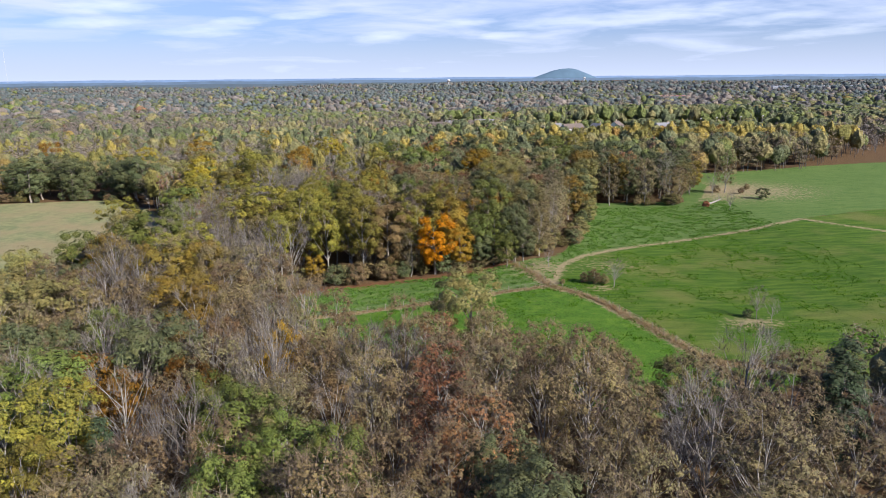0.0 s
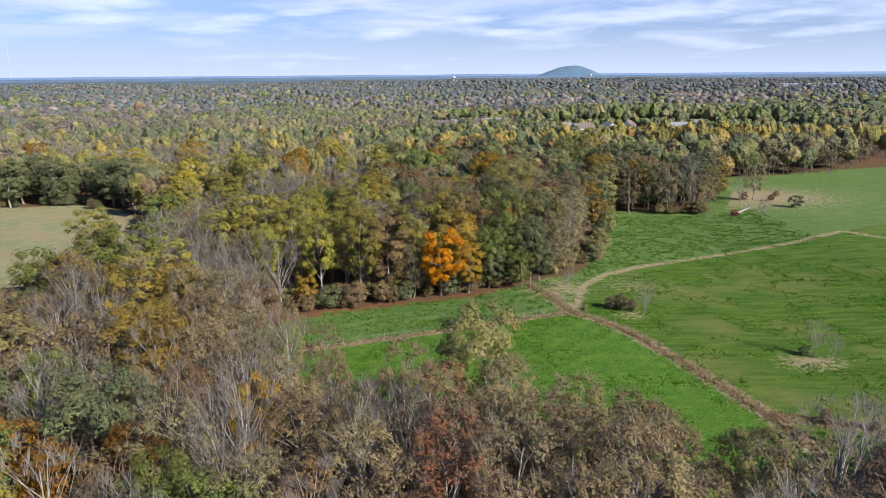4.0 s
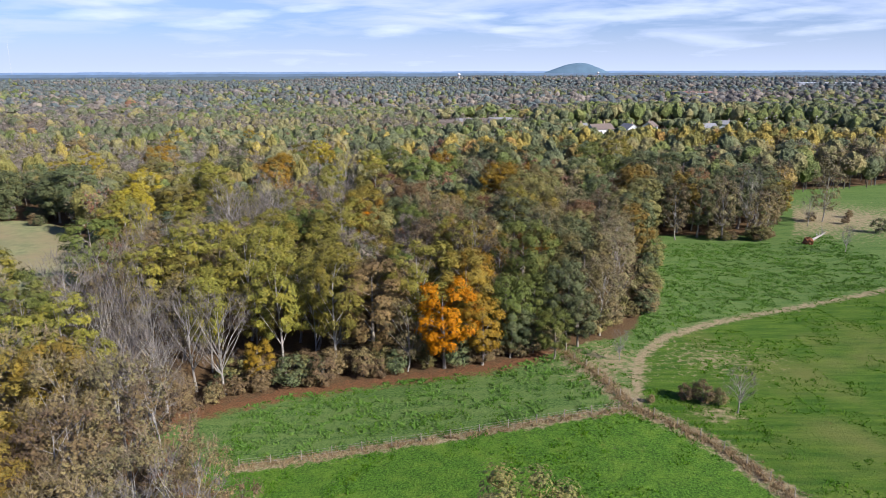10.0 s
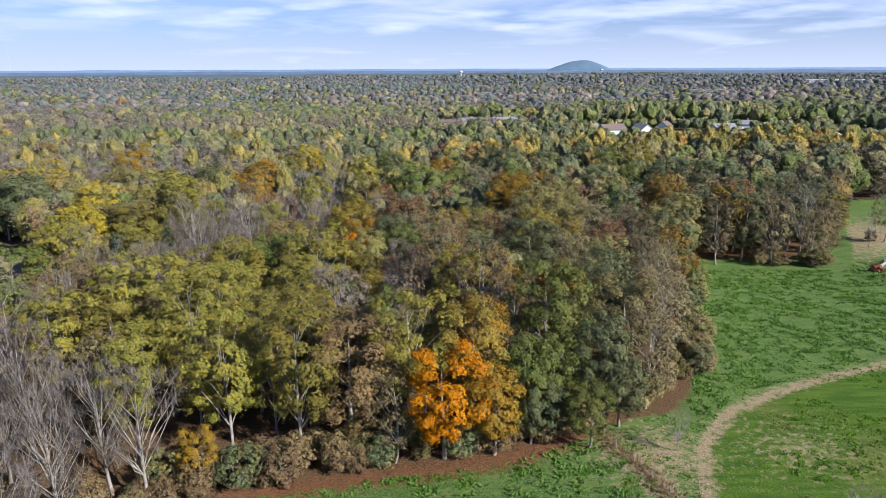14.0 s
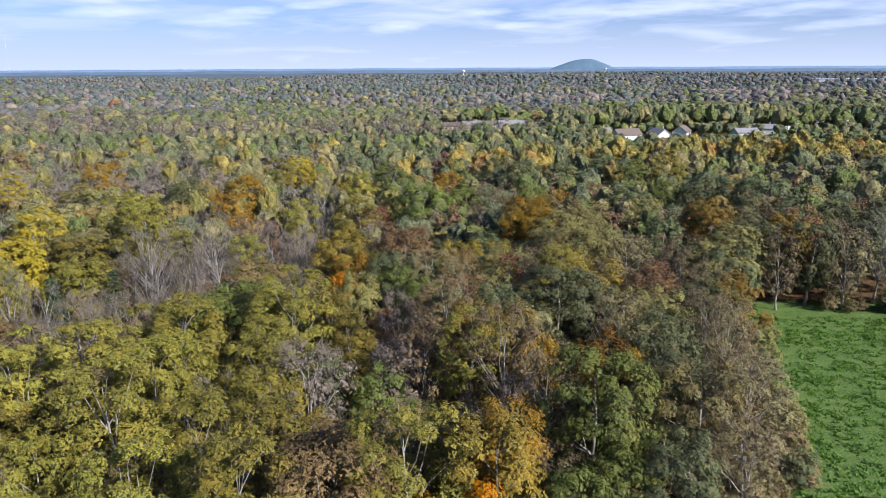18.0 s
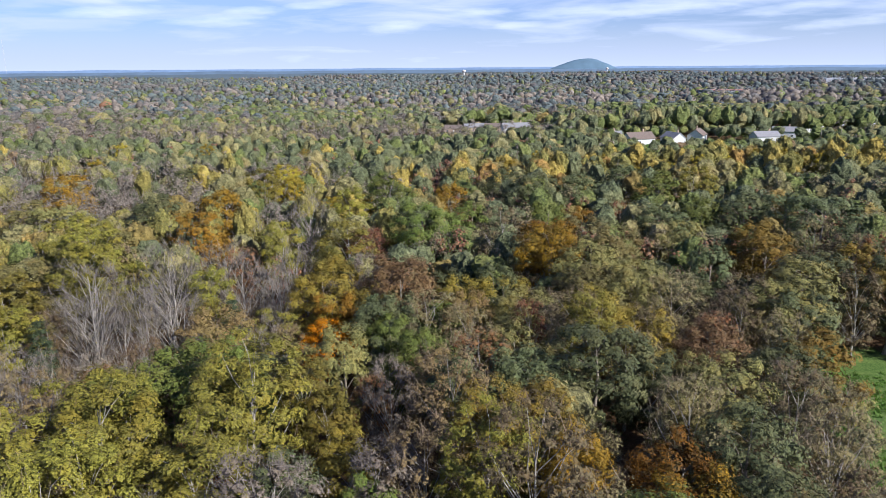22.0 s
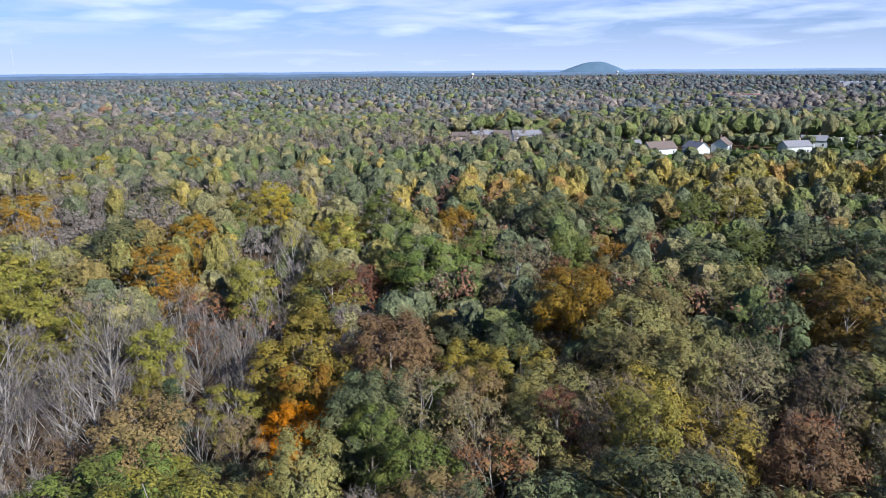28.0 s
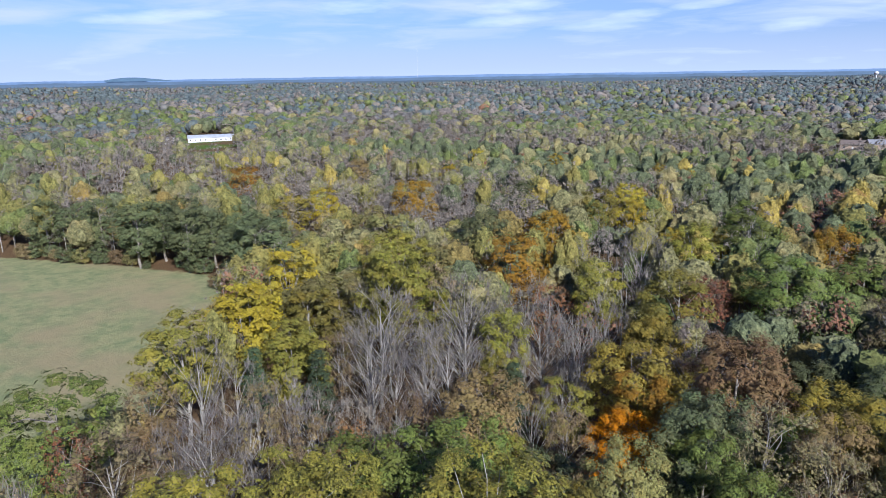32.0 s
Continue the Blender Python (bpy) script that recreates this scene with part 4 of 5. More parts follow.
def woods_beyond():
    mid, far, distant = [], [], []
    # a ring walk outwards, the crowns fewer and broader with distance
    d = 60.0
    while d < 3050:
        s = max(7.6, d * 0.0165)
        if d > 850:
            s = 7.6 + d * 0.001
        lo, hi = (-46, 74) if d > 240 else (-180, 180)
        count = int(radians(hi - lo) * d / s)
        for k in range(count):
            az = radians(lo + (hi - lo) * (k + rng.uniform(0, 1)) / count)
            q = d + rng.uniform(-0.5, 0.5) * (s if d < 850 else d * 0.038)
            x, y = -q * math.sin(az), 150 + q * math.cos(az)
            if y < -70 or not is_wood(x, y) or (d < 260 and not taken.free(x, y, 5.2)):
                continue
            if d < 150 and -75 < x < 60 and 36 < y < 102:
                continue
            kind = kind_at(x, y)
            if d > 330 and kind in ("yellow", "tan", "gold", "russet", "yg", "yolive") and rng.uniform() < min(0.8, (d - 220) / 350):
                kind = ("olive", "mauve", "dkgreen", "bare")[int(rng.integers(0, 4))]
            # haze by colour: the farther off, the more crowns take the two tints
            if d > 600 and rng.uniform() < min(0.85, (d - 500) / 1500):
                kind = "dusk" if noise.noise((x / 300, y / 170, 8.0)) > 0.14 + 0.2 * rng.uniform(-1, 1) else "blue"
            r = s * (rng.uniform(0.54, 0.8) if d < 850 else rng.uniform(0.45, 0.95))
            h = rng.uniform(13, 20.5)
            if x < -78 and y < 235:
                h *= 0.62
                if kind == "bare":
                    kind = "greyolive"
            if by_house(x, y):
                continue
            if (85 < x < 275 and 428 < y < 598) or (-25 < x < 70 and 575 < y < 715):
                h, r = h * 0.58, r * 0.8
            elif 125 < x < 340 and 598 <= y < 720:
                h *= 1.15
            unseen = y < 140 and abs(x) > 88
            (far if unseen else mid if d < 320 else far if d < 850 else distant).append((x, y, r, h, kind))
        d += s * 0.93 if d < 850 else d * 0.038
    joined_trees("woodland", mid, 1, "mixed autumn woodland canopy beyond the near trees")
    joined_trees("woodland", far, 2, "patchy green and grey autumn woodland far off")
    distant_trees("woodland", distant, 1, "distant woods tinted blue and grey for haze, reaching to the horizon")
    print("woods", len(mid), len(far), len(distant))


woods_beyond()


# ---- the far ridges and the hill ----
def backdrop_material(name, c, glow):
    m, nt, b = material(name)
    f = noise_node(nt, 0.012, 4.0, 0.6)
    # haze comes from this bluish colour and a slight glow of the surface
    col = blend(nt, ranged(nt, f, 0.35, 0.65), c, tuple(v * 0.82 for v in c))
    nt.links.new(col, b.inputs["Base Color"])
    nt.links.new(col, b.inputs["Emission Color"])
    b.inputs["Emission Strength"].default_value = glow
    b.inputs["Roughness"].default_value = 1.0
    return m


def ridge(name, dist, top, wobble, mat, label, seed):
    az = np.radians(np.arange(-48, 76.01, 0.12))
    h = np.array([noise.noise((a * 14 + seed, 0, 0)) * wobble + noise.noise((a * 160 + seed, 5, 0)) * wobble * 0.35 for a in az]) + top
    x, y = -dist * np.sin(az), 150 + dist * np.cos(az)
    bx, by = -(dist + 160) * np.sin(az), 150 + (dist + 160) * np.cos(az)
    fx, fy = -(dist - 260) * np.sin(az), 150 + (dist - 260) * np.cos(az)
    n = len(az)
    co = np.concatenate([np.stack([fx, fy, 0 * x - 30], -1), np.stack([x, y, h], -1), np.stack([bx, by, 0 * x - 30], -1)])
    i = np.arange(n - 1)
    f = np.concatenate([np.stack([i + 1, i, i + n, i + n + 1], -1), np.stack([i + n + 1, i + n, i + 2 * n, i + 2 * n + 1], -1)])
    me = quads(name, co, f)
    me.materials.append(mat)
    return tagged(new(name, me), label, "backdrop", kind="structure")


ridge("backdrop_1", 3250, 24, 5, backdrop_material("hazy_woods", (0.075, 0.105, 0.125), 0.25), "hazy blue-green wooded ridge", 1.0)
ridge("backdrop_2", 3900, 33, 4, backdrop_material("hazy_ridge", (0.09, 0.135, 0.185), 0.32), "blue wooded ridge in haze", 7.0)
ridge("backdrop_3", 4750, 42, 3.5, backdrop_material("hazy_far_ridge", (0.13, 0.20, 0.31), 0.42), "ridge on the horizon, pale blue with painted haze", 15.0)


def hill(name, az_deg, dist, wide, high, base, mat, label, skew=0.0):
    """A long low hill seen from the side."""
    az = radians(az_deg)
    c = Vector((-dist * math.sin(az), 150 + dist * math.cos(az), base))
    rx, ry = 36, 8
    co, fc = [], []
    for j in range(ry + 1):
        for i in range(rx):
            t = 2 * math.pi * i / rx
            k = j / ry
            prof = (1 - k ** 2.0) ** 1.3
            wob = 1 + 0.05 * noise.noise((math.cos(t) * 2, math.sin(t) * 2, k * 3))
            co.append((c.x + wide * k * wob * math.cos(t) + skew * (1 - k), c.y + wide * 0.3 * k * math.sin(t), c.z + high * prof * wob))
    for j in range(ry):
        for i in range(rx):
            q = (i + 1) % rx
            fc.append((j * rx + i, j * rx + q, (j + 1) * rx + q, (j + 1) * rx + i))
    me = quads(name, np.array(co), np.array(fc))
    me.materials.append(mat)
    me.polygons.foreach_set("use_smooth", np.ones(len(fc), bool))
    return tagged(new(name, me), label, "hill", kind="structure")


HILL_HAZE = backdrop_material("hazy_hill", (0.072, 0.122, 0.170), 0.34)
hill("backdrop_4", -10.2, 4600, 215, 62, 30, HILL_HAZE, "lone rounded wooded hill in blue haze", 25)
hill("backdrop_5", 53.9, 4650, 330, 22, 36, HILL_HAZE, "low hill on the horizon, tinted blue as by haze", -30)


# ---- small field trees, bushes, fallen tree ----
for kind, x, y, s in (("bare", 32.0, 165.3, 0.34), ("bare", 44.8, 146.4, 0.40), ("bare", 68.8, 123.6, 0.36), ("bare", 71.0, 121.6, 0.27),
                      ("cedar", 67.2, 124.6, 0.42), ("shrub", 40.8, 149.8, 0.75), ("shrub", 43.0, 149.0, 0.6), ("shrub", 38.6, 150.6, 0.55),
                      ("shrub", 33, 149.5, 0.3), ("greyolive", 119, 267, 0.95), ("green_shrub", 127, 250.5, 1.1), ("bare", 106.8, 231.7, 0.42),
                      ("bare", 112, 262, 0.5), ("shrub", 116, 268, 0.7), ("shrub", 124, 263, 0.6), ("shrub", 130, 272, 0.6),
                      ("shrub", 58, 99.5, 0.5), ("shrub", 64, 97.5, 0.45), ("shrub", 70, 94, 0.5), ("shrub", 7, 101, 0.9), ("shrub", 0, 101, 1.0),
                      ("shrub", -4, 102, 0.9), ("olive_shrub", 11, 100, 1.2), ("shrub", -13, 104, 1.0), ("shrub", 27, 89, 0.9), ("shrub", 36, 84, 0.9)):
    tree(kind, x, y, s)


def mesh_of(name, bm, mats):
    me = bpy.data.meshes.new(name)
    bm.to_mesh(me)
    bm.free()
    for m in mats:
        me.materials.append(m)
    return me


def box(bm, cx, cy, cz, sx, sy, sz, bevel=0.0):
    m = Matrix.Translation((cx, cy, cz)) @ Matrix.Diagonal((sx, sy, sz, 1))
    made = bmesh.ops.create_cube(bm, size=1.0, matrix=m)
    if bevel:
        edges = list({e for v in made["verts"] for e in v.link_edges})
        bmesh.ops.bevel(bm, geom=edges, offset=bevel, segments=1, affect="EDGES")


def fallen_tree():
    root = new("fallen_tree")
    a = Vector((102.4, 242.0, float(land(102.4, 242.0))))
    root.location = a
    tagged(root, "fallen pale tree with red earth on its torn-up roots", "fallen tree")
    pts = [(0, 0, 0.7), (3.2, 3.1, 0.85), (6.5, 6.3, 1.0), (9.5, 9.2, 1.3)]
    pieces = [tube(pts, [0.42, 0.36, 0.26, 0.08], 8)]
    for k in range(7):
        f = 0.45 + 0.075 * k
        s = np.array([9.5 * f, 9.2 * f, 0.8 + 0.5 * f])
        e = s + np.array([rng.uniform(-1, 2.2), rng.uniform(-1, 2.2), rng.uniform(0.3, 2.2)])
        pieces.append(tube([s, (s + e) / 2 + [0, 0, 0.15], e], [0.1, 0.06, 0.02], 4))
    co, fc = joined(pieces)
    me = quads("log", co, fc)
    me.materials.append(PALE_BARK)
    part("log", me, root)
    bm = bmesh.new()
    bmesh.ops.create_icosphere(bm, subdivisions=3, radius=1.0)
    for v in bm.verts:
        k = 1 + 0.45 * noise.noise(v.co * 2.3)
        v.co = Vector((v.co.x * 0.55 * k - 0.3, v.co.y * 1.3 * k, v.co.z * 1.25 * k + 0.75))
    me = mesh_of("root_plate", bm, [plain_material("red_earth", (0.22, 0.075, 0.035), (0.32, 0.13, 0.06), 3.0, 0.95, 0.8)])
    rp = part("root_plate", me, root, "red clay clinging to torn roots")
    rp.rotation_euler = (0, 0, radians(44))


fallen_tree()


# ---- fences ----
WOOD_GREY = plain_material("weathered_wood", (0.20, 0.17, 0.14), (0.34, 0.30, 0.25), 6.0, 0.9, 0.5)
WIRE = plain_material("fence_wire", (0.30, 0.29, 0.28), (0.4, 0.38, 0.36), 3.0, 0.5, 0.0, 0.8)


def along(line, step):
    pts = np.array(line, float)
    seg = np.linalg.norm(np.diff(pts, axis=0), axis=1)
    total = np.concatenate([[0], np.cumsum(seg)])
    at = np.arange(0, total[-1], step)
    return np.stack([np.interp(at, total, pts[:, 0]), np.interp(at, total, pts[:, 1])], -1)


def post_mesh():
    bm = bmesh.new()
    bmesh.ops.create_cone(bm, cap_ends=True, segments=8, radius1=0.075, radius2=0.06, depth=1.6, matrix=Matrix.Translation((0, 0, 0.6)))
    return mesh_of("post", bm, [WOOD_GREY])


POST = post_mesh()


def fence(line, step, label):
    spots = along(line, step)
    root = new("fence")
    x0, y0 = spots[0]
    root.location = (x0, y0, float(land(x0, y0)))
    tagged(root, label, "fence")
    tops = []
    for x, y in spots:
        z = float(land(x, y))
        p = part("post", POST, root)
        p.location = (x - x0, y - y0, z - root.location.z)
        p.rotation_euler = (rng.uniform(-0.06, 0.06), rng.uniform(-0.06, 0.06), rng.uniform(0, 6))
        tops.append((x - x0, y - y0, z - root.location.z))
    for h in (0.45, 0.85, 1.2):
        co, fc = tube([(a, b, c + h) for a, b, c in tops], [0.012] * len(tops), 4)
        me = quads("wire", co, fc)
        me.materials.append(WIRE)
        part("wire", me, root)


fence(FENCE_EAST[:-1], 3.8, "old wire fence on grey wooden posts in dry grass")
fence(FENCE_WEST, 4.2, "low wire fence on grey posts in a straw strip")


def gate():
    root = new("gate")
    x, y = 22.6, 171.2
    root.location = (x, y, float(land(x, y)))
    root.rotation_euler = (0, 0, radians(-38))
    tagged(root, "weathered wooden gate posts with a rail by the trees", "gate")
    for dx in (-1.3, 1.3):
        bm = bmesh.new()
        box(bm, dx, 0, 0.75, 0.2, 0.2, 1.9, 0.02)
        part("gate_post", mesh_of("gate_post", bm, [WOOD_GREY]), root)
    for z in (1.35, 0.8):
        bm = bmesh.new()
        box(bm, 0, 0, z, 2.6, 0.07, 0.14, 0.01)
        part("rail", mesh_of("rail", bm, [WOOD_GREY]), root)


gate()


# ---- grass ----
def blades(name, spots, height, width, mat, label, lean=0.45, each=3):
    n = len(spots)
    i = np.repeat(np.arange(n), each)
    p = np.column_stack([spots[i], land(spots[i, 0], spots[i, 1]) - 0.02])
    p[:, :2] += rng.normal(0, 0.12, (n * each, 2))
    d = np.column_stack([rng.normal(0, lean, (n * each, 2)), np.ones(n * each)])
    L = height * rng.uniform(0.5, 1.4, n * each)[:, None]
    a = rng.uniform(0, 6.283, n * each)
    side = np.column_stack([np.cos(a), np.sin(a), 0 * a]) * (width * rng.uniform(0.6, 1.3, n * each))[:, None]
    tris = np.stack([p - side, p + side, p + d * L], 1)
    return tagged(new(name, tri_mesh(name, tris, [mat])), label, "grass", kind="stuff")


GRASS = leaf_material("green_grass", (0.10, 0.20, 0.025), (0.05, 0.115, 0.014), (0.14, 0.22, 0.03), 0.2, False)
STRAW = leaf_material("dry_grass", (0.42, 0.33, 0.19), (0.24, 0.175, 0.095), (0.28, 0.19, 0.10), 0.15, False)


def scatter(n, x0, x1, y0, y1, keep):
    q = np.column_stack([rng.uniform(x0, x1, n // 5), rng.uniform(y0, y1, n // 5)])
    q = np.repeat(q, 5, 0) + rng.normal(0, 0.38, (n // 5 * 5, 2))
    return q[keep(q[:, 0], q[:, 1])]


def clumped(x, y, scale, cut):
    return np.array([noise.noise((a / scale, b / scale, 0.5)) > cut for a, b in zip(x, y)])


blades("grass", scatter(60000, -30, 110, 95, 245, lambda x, y: (signed(OPEN_LAND, x, y) > 1.5) & clumped(x, y, 7.0, -0.05)), 0.26, 0.10, GRASS,
       "tufts of lush green pasture grass", 0.6, 2)


CROP = leaf_material("crop_leaves", (0.125, 0.205, 0.052), (0.085, 0.150, 0.036), (0.14, 0.205, 0.055), 0.15, False)
blades("crop", scatter(60000, -30, 112, 138, 250, lambda x, y: (signed(OPEN_LAND, x, y) > 1.0) & clumped(x, y, 2.6, -0.1)
       & (((x > 37) & (y > np.interp(x, [36, 43, 52, 64, 79, 104], [168, 178, 184, 190, 196, 205]))) | ((x < 27) & (y > np.interp(x, [-26, 30], [139.5, 149]))))),
       0.34, 0.15, CROP, "low leafy green crop in uneven rows", 0.9, 3)


def near_line(width):
    out = []
    for line in (FENCE_EAST, FENCE_WEST, BRUSH_LINE):
        pts = along(line, 0.16 if line is not FENCE_WEST else 0.3)
        out.append(pts + rng.normal(0, width if line is not FENCE_WEST else 0.6, pts.shape))
    return np.concatenate(out)


blades("dry_grass", np.concatenate([near_line(1.0), near_line(0.7), near_line(0.5)]), 0.5, 0.05, STRAW, "tall dry brown grass along the fence lines", 0.7, 5)


# ---- houses, sheds, towers far off ----
WHITE_WALL = plain_material("white_siding", (0.46, 0.46, 0.46), (0.55, 0.55, 0.55), 1.0, 0.6, 0.1)
TAN_WALL = plain_material("tan_brick", (0.36, 0.26, 0.19), (0.44, 0.33, 0.25), 2.0, 0.8, 0.2)
ROOF_GREY = plain_material("grey_shingles", (0.16, 0.16, 0.17), (0.24, 0.24, 0.25), 2.0, 0.85, 0.3)
ROOF_BROWN = plain_material("brown_shingles", (0.11, 0.085, 0.072), (0.17, 0.135, 0.115), 2.0, 0.85, 0.3)
ROOF_RED = plain_material("red_roof", (0.30, 0.15, 0.12), (0.38, 0.20, 0.16), 1.0, 0.7, 0.2)
ROOF_METAL = plain_material("pale_metal_roof", (0.42, 0.44, 0.47), (0.54, 0.56, 0.59), 0.3, 0.45, 0.1, 0.3)
GLASS_DARK = plain_material("window_glass", (0.03, 0.035, 0.045), (0.05, 0.055, 0.07), 1.0, 0.1, 0.0)
GREY_WALL = plain_material("pale_grey_cladding", (0.34, 0.36, 0.39), (0.42, 0.44, 0.47), 0.2, 0.6, 0.0)
TRIM = plain_material("white_trim", (0.75, 0.75, 0.74), (0.8, 0.8, 0.8), 2.0, 0.6, 0.0)


def gable(bm, w, d, z, h, over=0.5, thick=0.25):
    """A gabled roof with its ridge along x."""
    for s in (-1, 1):
        co = [(-w / 2 - over, s * (d / 2 + over), z - over * h / (d / 2)), (w / 2 + over, s * (d / 2 + over), z - over * h / (d / 2)),
              (w / 2 + over, 0, z + h), (-w / 2 - over, 0, z + h)]
        vs = [bm.verts.new(c) for c in co] + [bm.verts.new((a, b, c + thick)) for a, b, c in co]
        for f in ((0, 1, 2, 3), (7, 6, 5, 4), (0, 4, 5, 1), (1, 5, 6, 2), (2, 6, 7, 3), (3, 7, 4, 0)):
            bm.faces.new([vs[k] for k in f])
    bmesh.ops.recalc_face_normals(bm, faces=bm.faces)


def house(x, y, turn, w, d, h, wall, roof, rise, label, name="house", chimney=True, rows=1):
    root = new(name)
    root.location = (x, y, float(land(x, y)))
    root.rotation_euler = (0, 0, radians(turn))
    tagged(root, label, "house" if name == "house" else "shed")
    bm = bmesh.new()
    box(bm, 0, 0, h / 2 - 0.3, w, d, h + 0.6)
    for s in (-1, 1):
        vs = [bm.verts.new(c) for c in ((s * w / 2, -d / 2, h), (s * w / 2, d / 2, h), (s * w / 2, 0, h + rise))]
        bm.faces.new(vs)
    part("wall", mesh_of("wall", bm, [wall]), root)
    bm = bmesh.new()
    gable(bm, w, d, h, rise)
    top = part("roof", mesh_of("roof", bm, [roof]), root)
    if chimney:
        bm = bmesh.new()
        box(bm, w * 0.22, d * 0.12, h + rise * 0.9, 0.9, 0.7, rise * 0.9 + 1.0)
        part("chimney", mesh_of("chimney", bm, [TAN_WALL]), top)
    for side in (-1, 1):
        count = max(2, int(w / 4))
        for r in range(rows):
            for k in range(count):
                px = -w / 2 + w * (k + 0.5) / count
                if side == -1 and r == 0 and k == count // 2:
                    bm = bmesh.new()
                    box(bm, px, -d / 2 - 0.03, 1.05, 1.0, 0.08, 2.1)
                    part("door", mesh_of("door", bm, [TRIM]), root)
                    continue
                bm = bmesh.new()
                box(bm, px, side * (d / 2 + 0.02), 1.6 + 2.8 * r, 1.3, 0.1, 1.5)
                wd = part("window", mesh_of("window", bm, [TRIM]), root)
                bm = bmesh.new()
                box(bm, px, side * (d / 2 + 0.06), 1.6 + 2.8 * r, 1.06, 0.06, 1.26)
                part("pane", mesh_of("pane", bm, [GLASS_DARK]), wd)
    return root


house(112, 566, 20, 17, 10, 3.6, WHITE_WALL, ROOF_BROWN, 3.4, "white house with brown gabled roof among trees")
house(131, 560, -70, 12, 9, 3.8, WHITE_WALL, ROOF_GREY, 3.2, "white house with steep grey roof, gable to the field")
house(98, 582, 5, 14, 10, 3.6, TAN_WALL, ROOF_GREY, 3.4, "tan brick house with grey roof")
house(150, 574, 60, 13, 9, 4.0, WHITE_WALL, ROOF_BROWN, 3.4, "white house with brown roof among trees")
house(188, 566, 10, 15, 9, 4.2, WHITE_WALL, ROOF_GREY, 2.6, "low white house with grey roof on a lawn")
house(215, 600, -20, 14, 9, 4.2, WHITE_WALL, ROOF_GREY, 2.6, "white house half hidden by trees")
house(46, 668, 8, 20, 11, 4.2, WHITE_WALL, ROOF_GREY, 3.2, "long white house with blue-grey roof")
house(16, 694, 15, 17, 10, 3.4, TAN_WALL, ROOF_GREY, 2.4, "low tan house with grey roof")
house(0, 706, -5, 15, 10, 3.4, TAN_WALL, ROOF_BROWN, 2.4, "low tan house with brown roof")
house(30, 690, 0, 12, 9, 3.2, TAN_WALL, ROOF_BROWN, 2.2, "small tan house with brown roof")
house(258, 655, 15, 16, 10, 4.6, WHITE_WALL, ROOF_GREY, 3.0, "white house with grey roof by the dark woods")
house(228, 505, 30, 14, 10, 4.6, WHITE_WALL, ROOF_METAL, 2.2, "white outbuilding with pale metal roof", "shed", False)
house(-198, 750, 0, 14, 9, 3.8, WHITE_WALL, ROOF_GREY, 2.4, "white house far among bare trees")
house(60, 842, 10, 26, 12, 4.0, WHITE_WALL, ROOF_METAL, 2.0, "long pale building behind bare trees", "shed", False)
house(88, 850, -10, 18, 10, 4.0, TAN_WALL, ROOF_RED, 2.0, "tan building with red-brown roof", "shed", False)
house(-492, 596, 47, 38, 14, 3.6, WHITE_WALL, ROOF_METAL, 1.8, "long white metal shed on a mown slope", "shed", False)
house(-517, 570, 47, 14, 10, 4.0, WHITE_WALL, ROOF_METAL, 1.4, "small white shed beside the long one", "shed", False)
house(-628, 705, 49, 18, 10, 5.0, WHITE_WALL, ROOF_GREY, 3.2, "white farmhouse behind the sheds")
house(-930, 690, 58, 22, 10, 4.5, WHITE_WALL, ROOF_GREY, 3.0, "far white house on a cleared slope")
house(-890, 735, 55, 20, 10, 4.5, WHITE_WALL, ROOF_BROWN, 3.0, "far white house with brown roof")


def hall(x, y, turn, w, d, h, roof, label, bays):
    """A long flat-roofed hall with pilasters and dock doors."""
    root = new("warehouse")
    root.location = (x, y, float(land(x, y)))
    root.rotation_euler = (0, 0, radians(turn))
    tagged(root, label, "warehouse")
    bm = bmesh.new()
    box(bm, 0, 0, h / 2 - 0.5, w, d, h + 1)
    part("wall", mesh_of("wall", bm, [GREY_WALL]), root)
    bm = bmesh.new()
    box(bm, 0, 0, h + 0.5, w + 1, d + 1, 1.0)
    part("roof", mesh_of("roof", bm, [roof]), root)
    for k in range(bays):
        px = -w / 2 + w * (k + 0.5) / bays
        bm = bmesh.new()
        box(bm, px, -d / 2 - 0.1, 2.4, 4.0, 0.25, 4.4)
        part("dock_door", mesh_of("dock_door", bm, [ROOF_GREY]), root)


hall(905, 1700, -8, 210, 70, 11, ROOF_METAL, "very long white warehouse beyond the woods", 14)
hall(382, 1165, -6, 62, 26, 14, ROOF_RED, "long white building with red roof beyond the trees", 8)


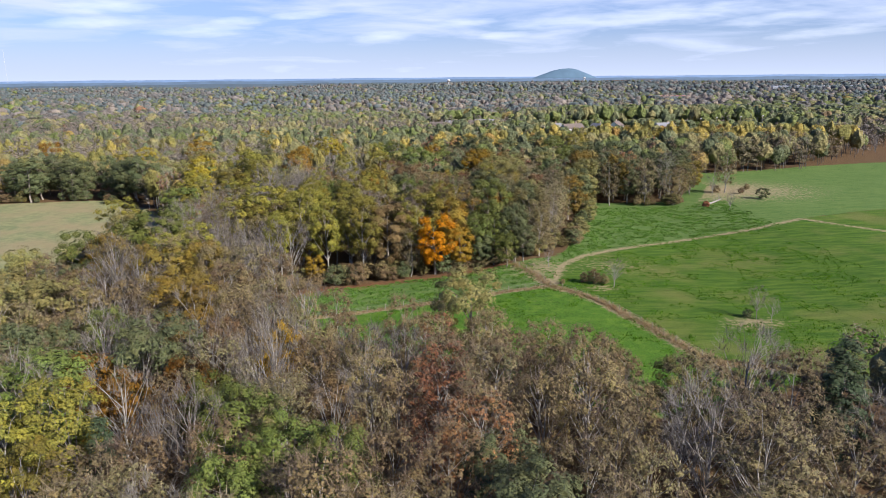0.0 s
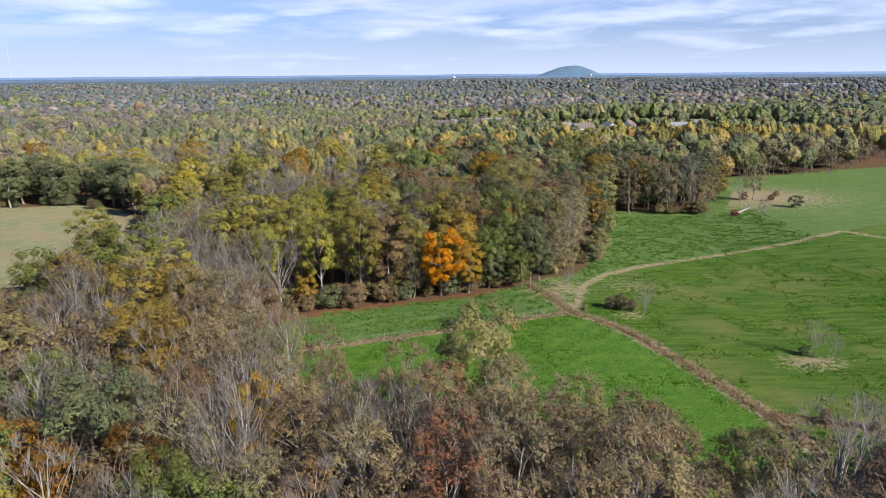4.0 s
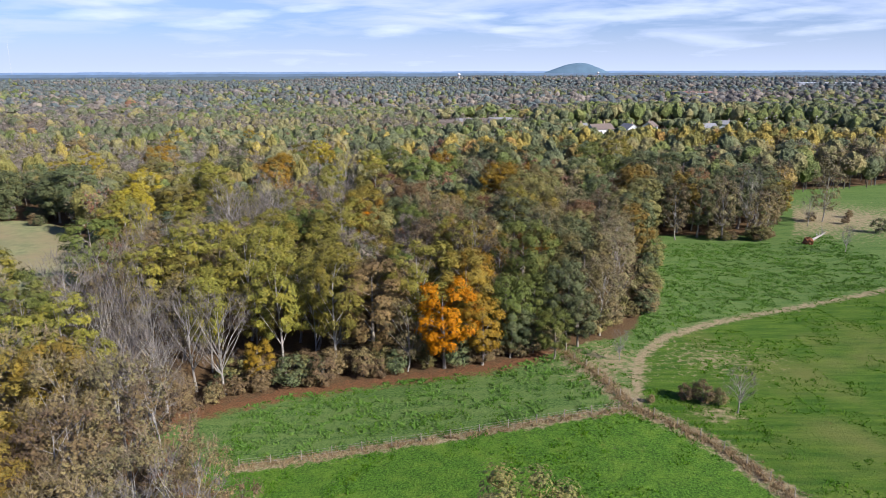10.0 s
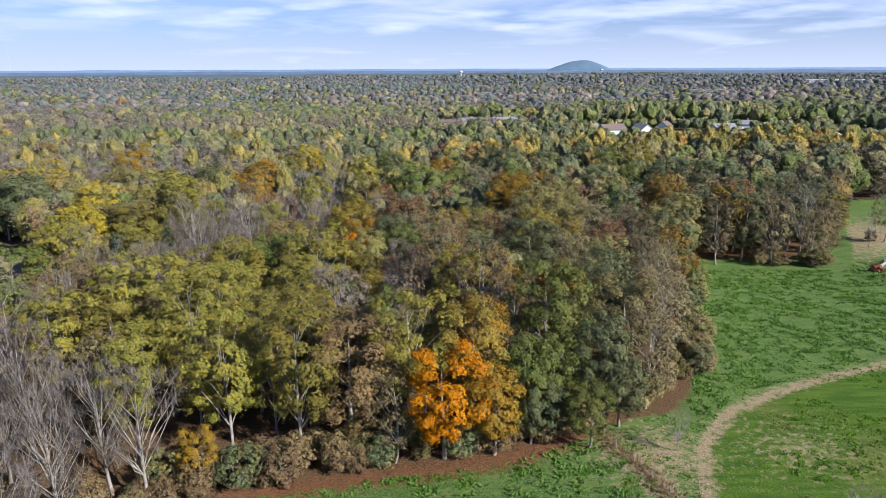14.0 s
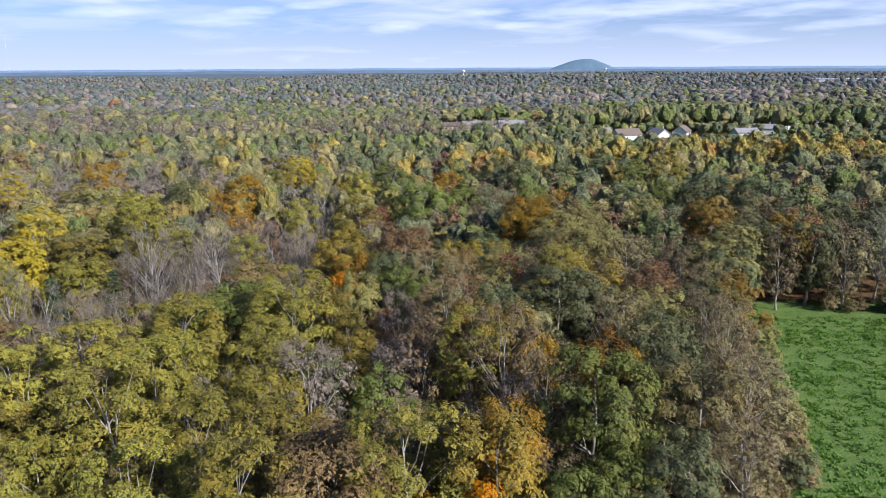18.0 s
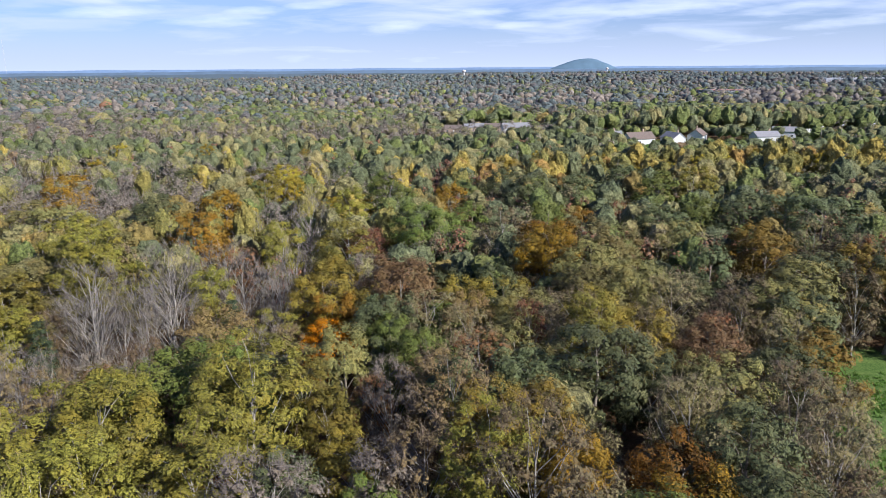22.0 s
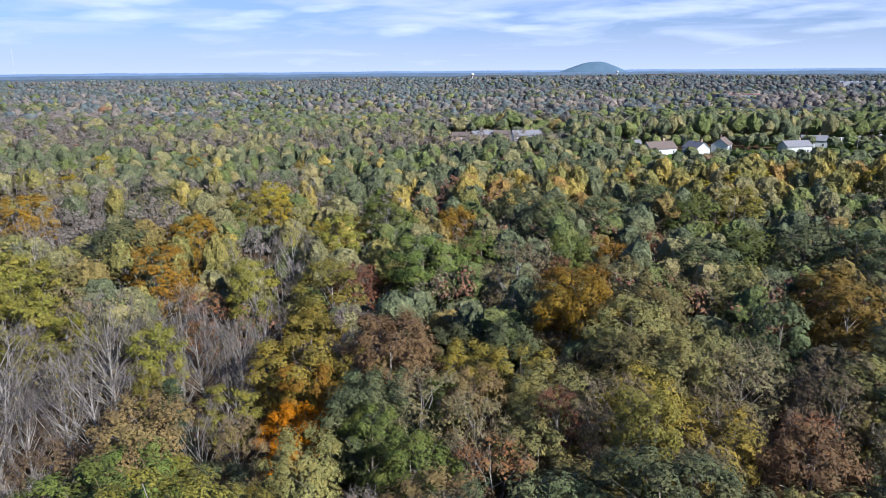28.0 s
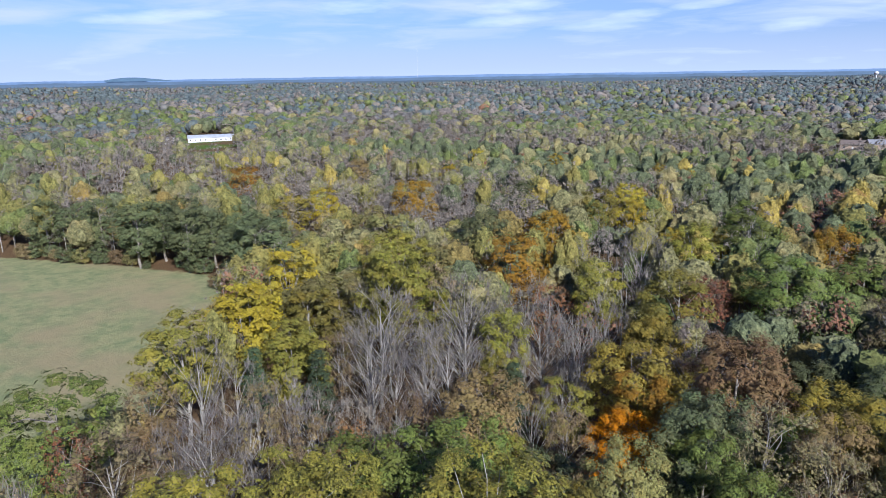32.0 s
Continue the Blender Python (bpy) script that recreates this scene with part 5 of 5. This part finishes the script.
def water_tower(x, y, high, r, label):
    root = new("water_tower")
    root.location = (x, y, float(land(x, y)))
    tagged(root, label, "water tower")
    bm = bmesh.new()
    bmesh.ops.create_uvsphere(bm, u_segments=20, v_segments=12, radius=r)
    for v in bm.verts:
        v.co.z = v.co.z * 0.72 + high
    part("tank", mesh_of("tank", bm, [WHITE_WALL]), root)
    bm = bmesh.new()
    bmesh.ops.create_cone(bm, cap_ends=True, segments=14, radius1=r * 0.42, radius2=r * 0.3, depth=high, matrix=Matrix.Translation((0, 0, high / 2)))
    part("stem", mesh_of("stem", bm, [WHITE_WALL]), root)


water_tower(31, 2550, 24, 6.5, "white water tower rising from the woods")
water_tower(640, 3150, 24, 6, "small white water tower at the foot of the hill")


def radio_mast(az_deg, dist, high):
    az = radians(az_deg)
    root = new("radio_mast")
    root.location = (-dist * math.sin(az), 168 + dist * math.cos(az), 20)
    tagged(root, "thin grey lattice radio mast on the horizon", "mast")
    paint = plain_material("mast_steel", (0.45, 0.45, 0.46), (0.55, 0.55, 0.56), 1.0, 0.6, 0.0)
    for k in range(3):
        t = 2.094 * k
        co, fc = tube([(1.1 * math.cos(t), 1.1 * math.sin(t), 0), (1.0 * math.cos(t), 1.0 * math.sin(t), high)], [0.13, 0.10], 5)
        me = quads("leg", co, fc)
        me.materials.append(paint)
        part("leg", me, root)
    for j in range(24):
        z0, z1 = high * j / 24, high * (j + 1) / 24
        t = 2.094 * (j % 3)
        co, fc = tube([(1.1 * math.cos(t), 1.1 * math.sin(t), z0), (1.1 * math.cos(t + 2.094), 1.1 * math.sin(t + 2.094), z1)], [0.05, 0.05], 4)
        me = quads("brace", co, fc)
        me.materials.append(paint)
        part("brace", me, root)


radio_mast(32.6, 4000, 175)


def utility_pole(x, y, high):
    root = new("utility_pole")
    root.location = (x, y, float(land(x, y)))
    tagged(root, "grey wooden utility pole with a crossarm", "pole", "utility poles by the houses")
    co, fc = tube([(0, 0, -0.5), (0, 0, high)], [0.2, 0.14], 8)
    me = quads("pole", co, fc)
    me.materials.append(WOOD_GREY)
    part("pole", me, root)
    bm = bmesh.new()
    box(bm, 0, 0, high - 0.8, 2.6, 0.14, 0.16)
    part("crossarm", mesh_of("crossarm", bm, [WOOD_GREY]), root)
    bm = bmesh.new()
    box(bm, 0.5, 0.25, high - 0.3, 1.2, 0.5, 0.5, 0.05)
    part("lamp", mesh_of("lamp", bm, [ROOF_METAL]), root)


for x, y in ((222, 545), (246, 556), (270, 570), (300, 590), (206, 536)):
    utility_pole(x, y, 13)
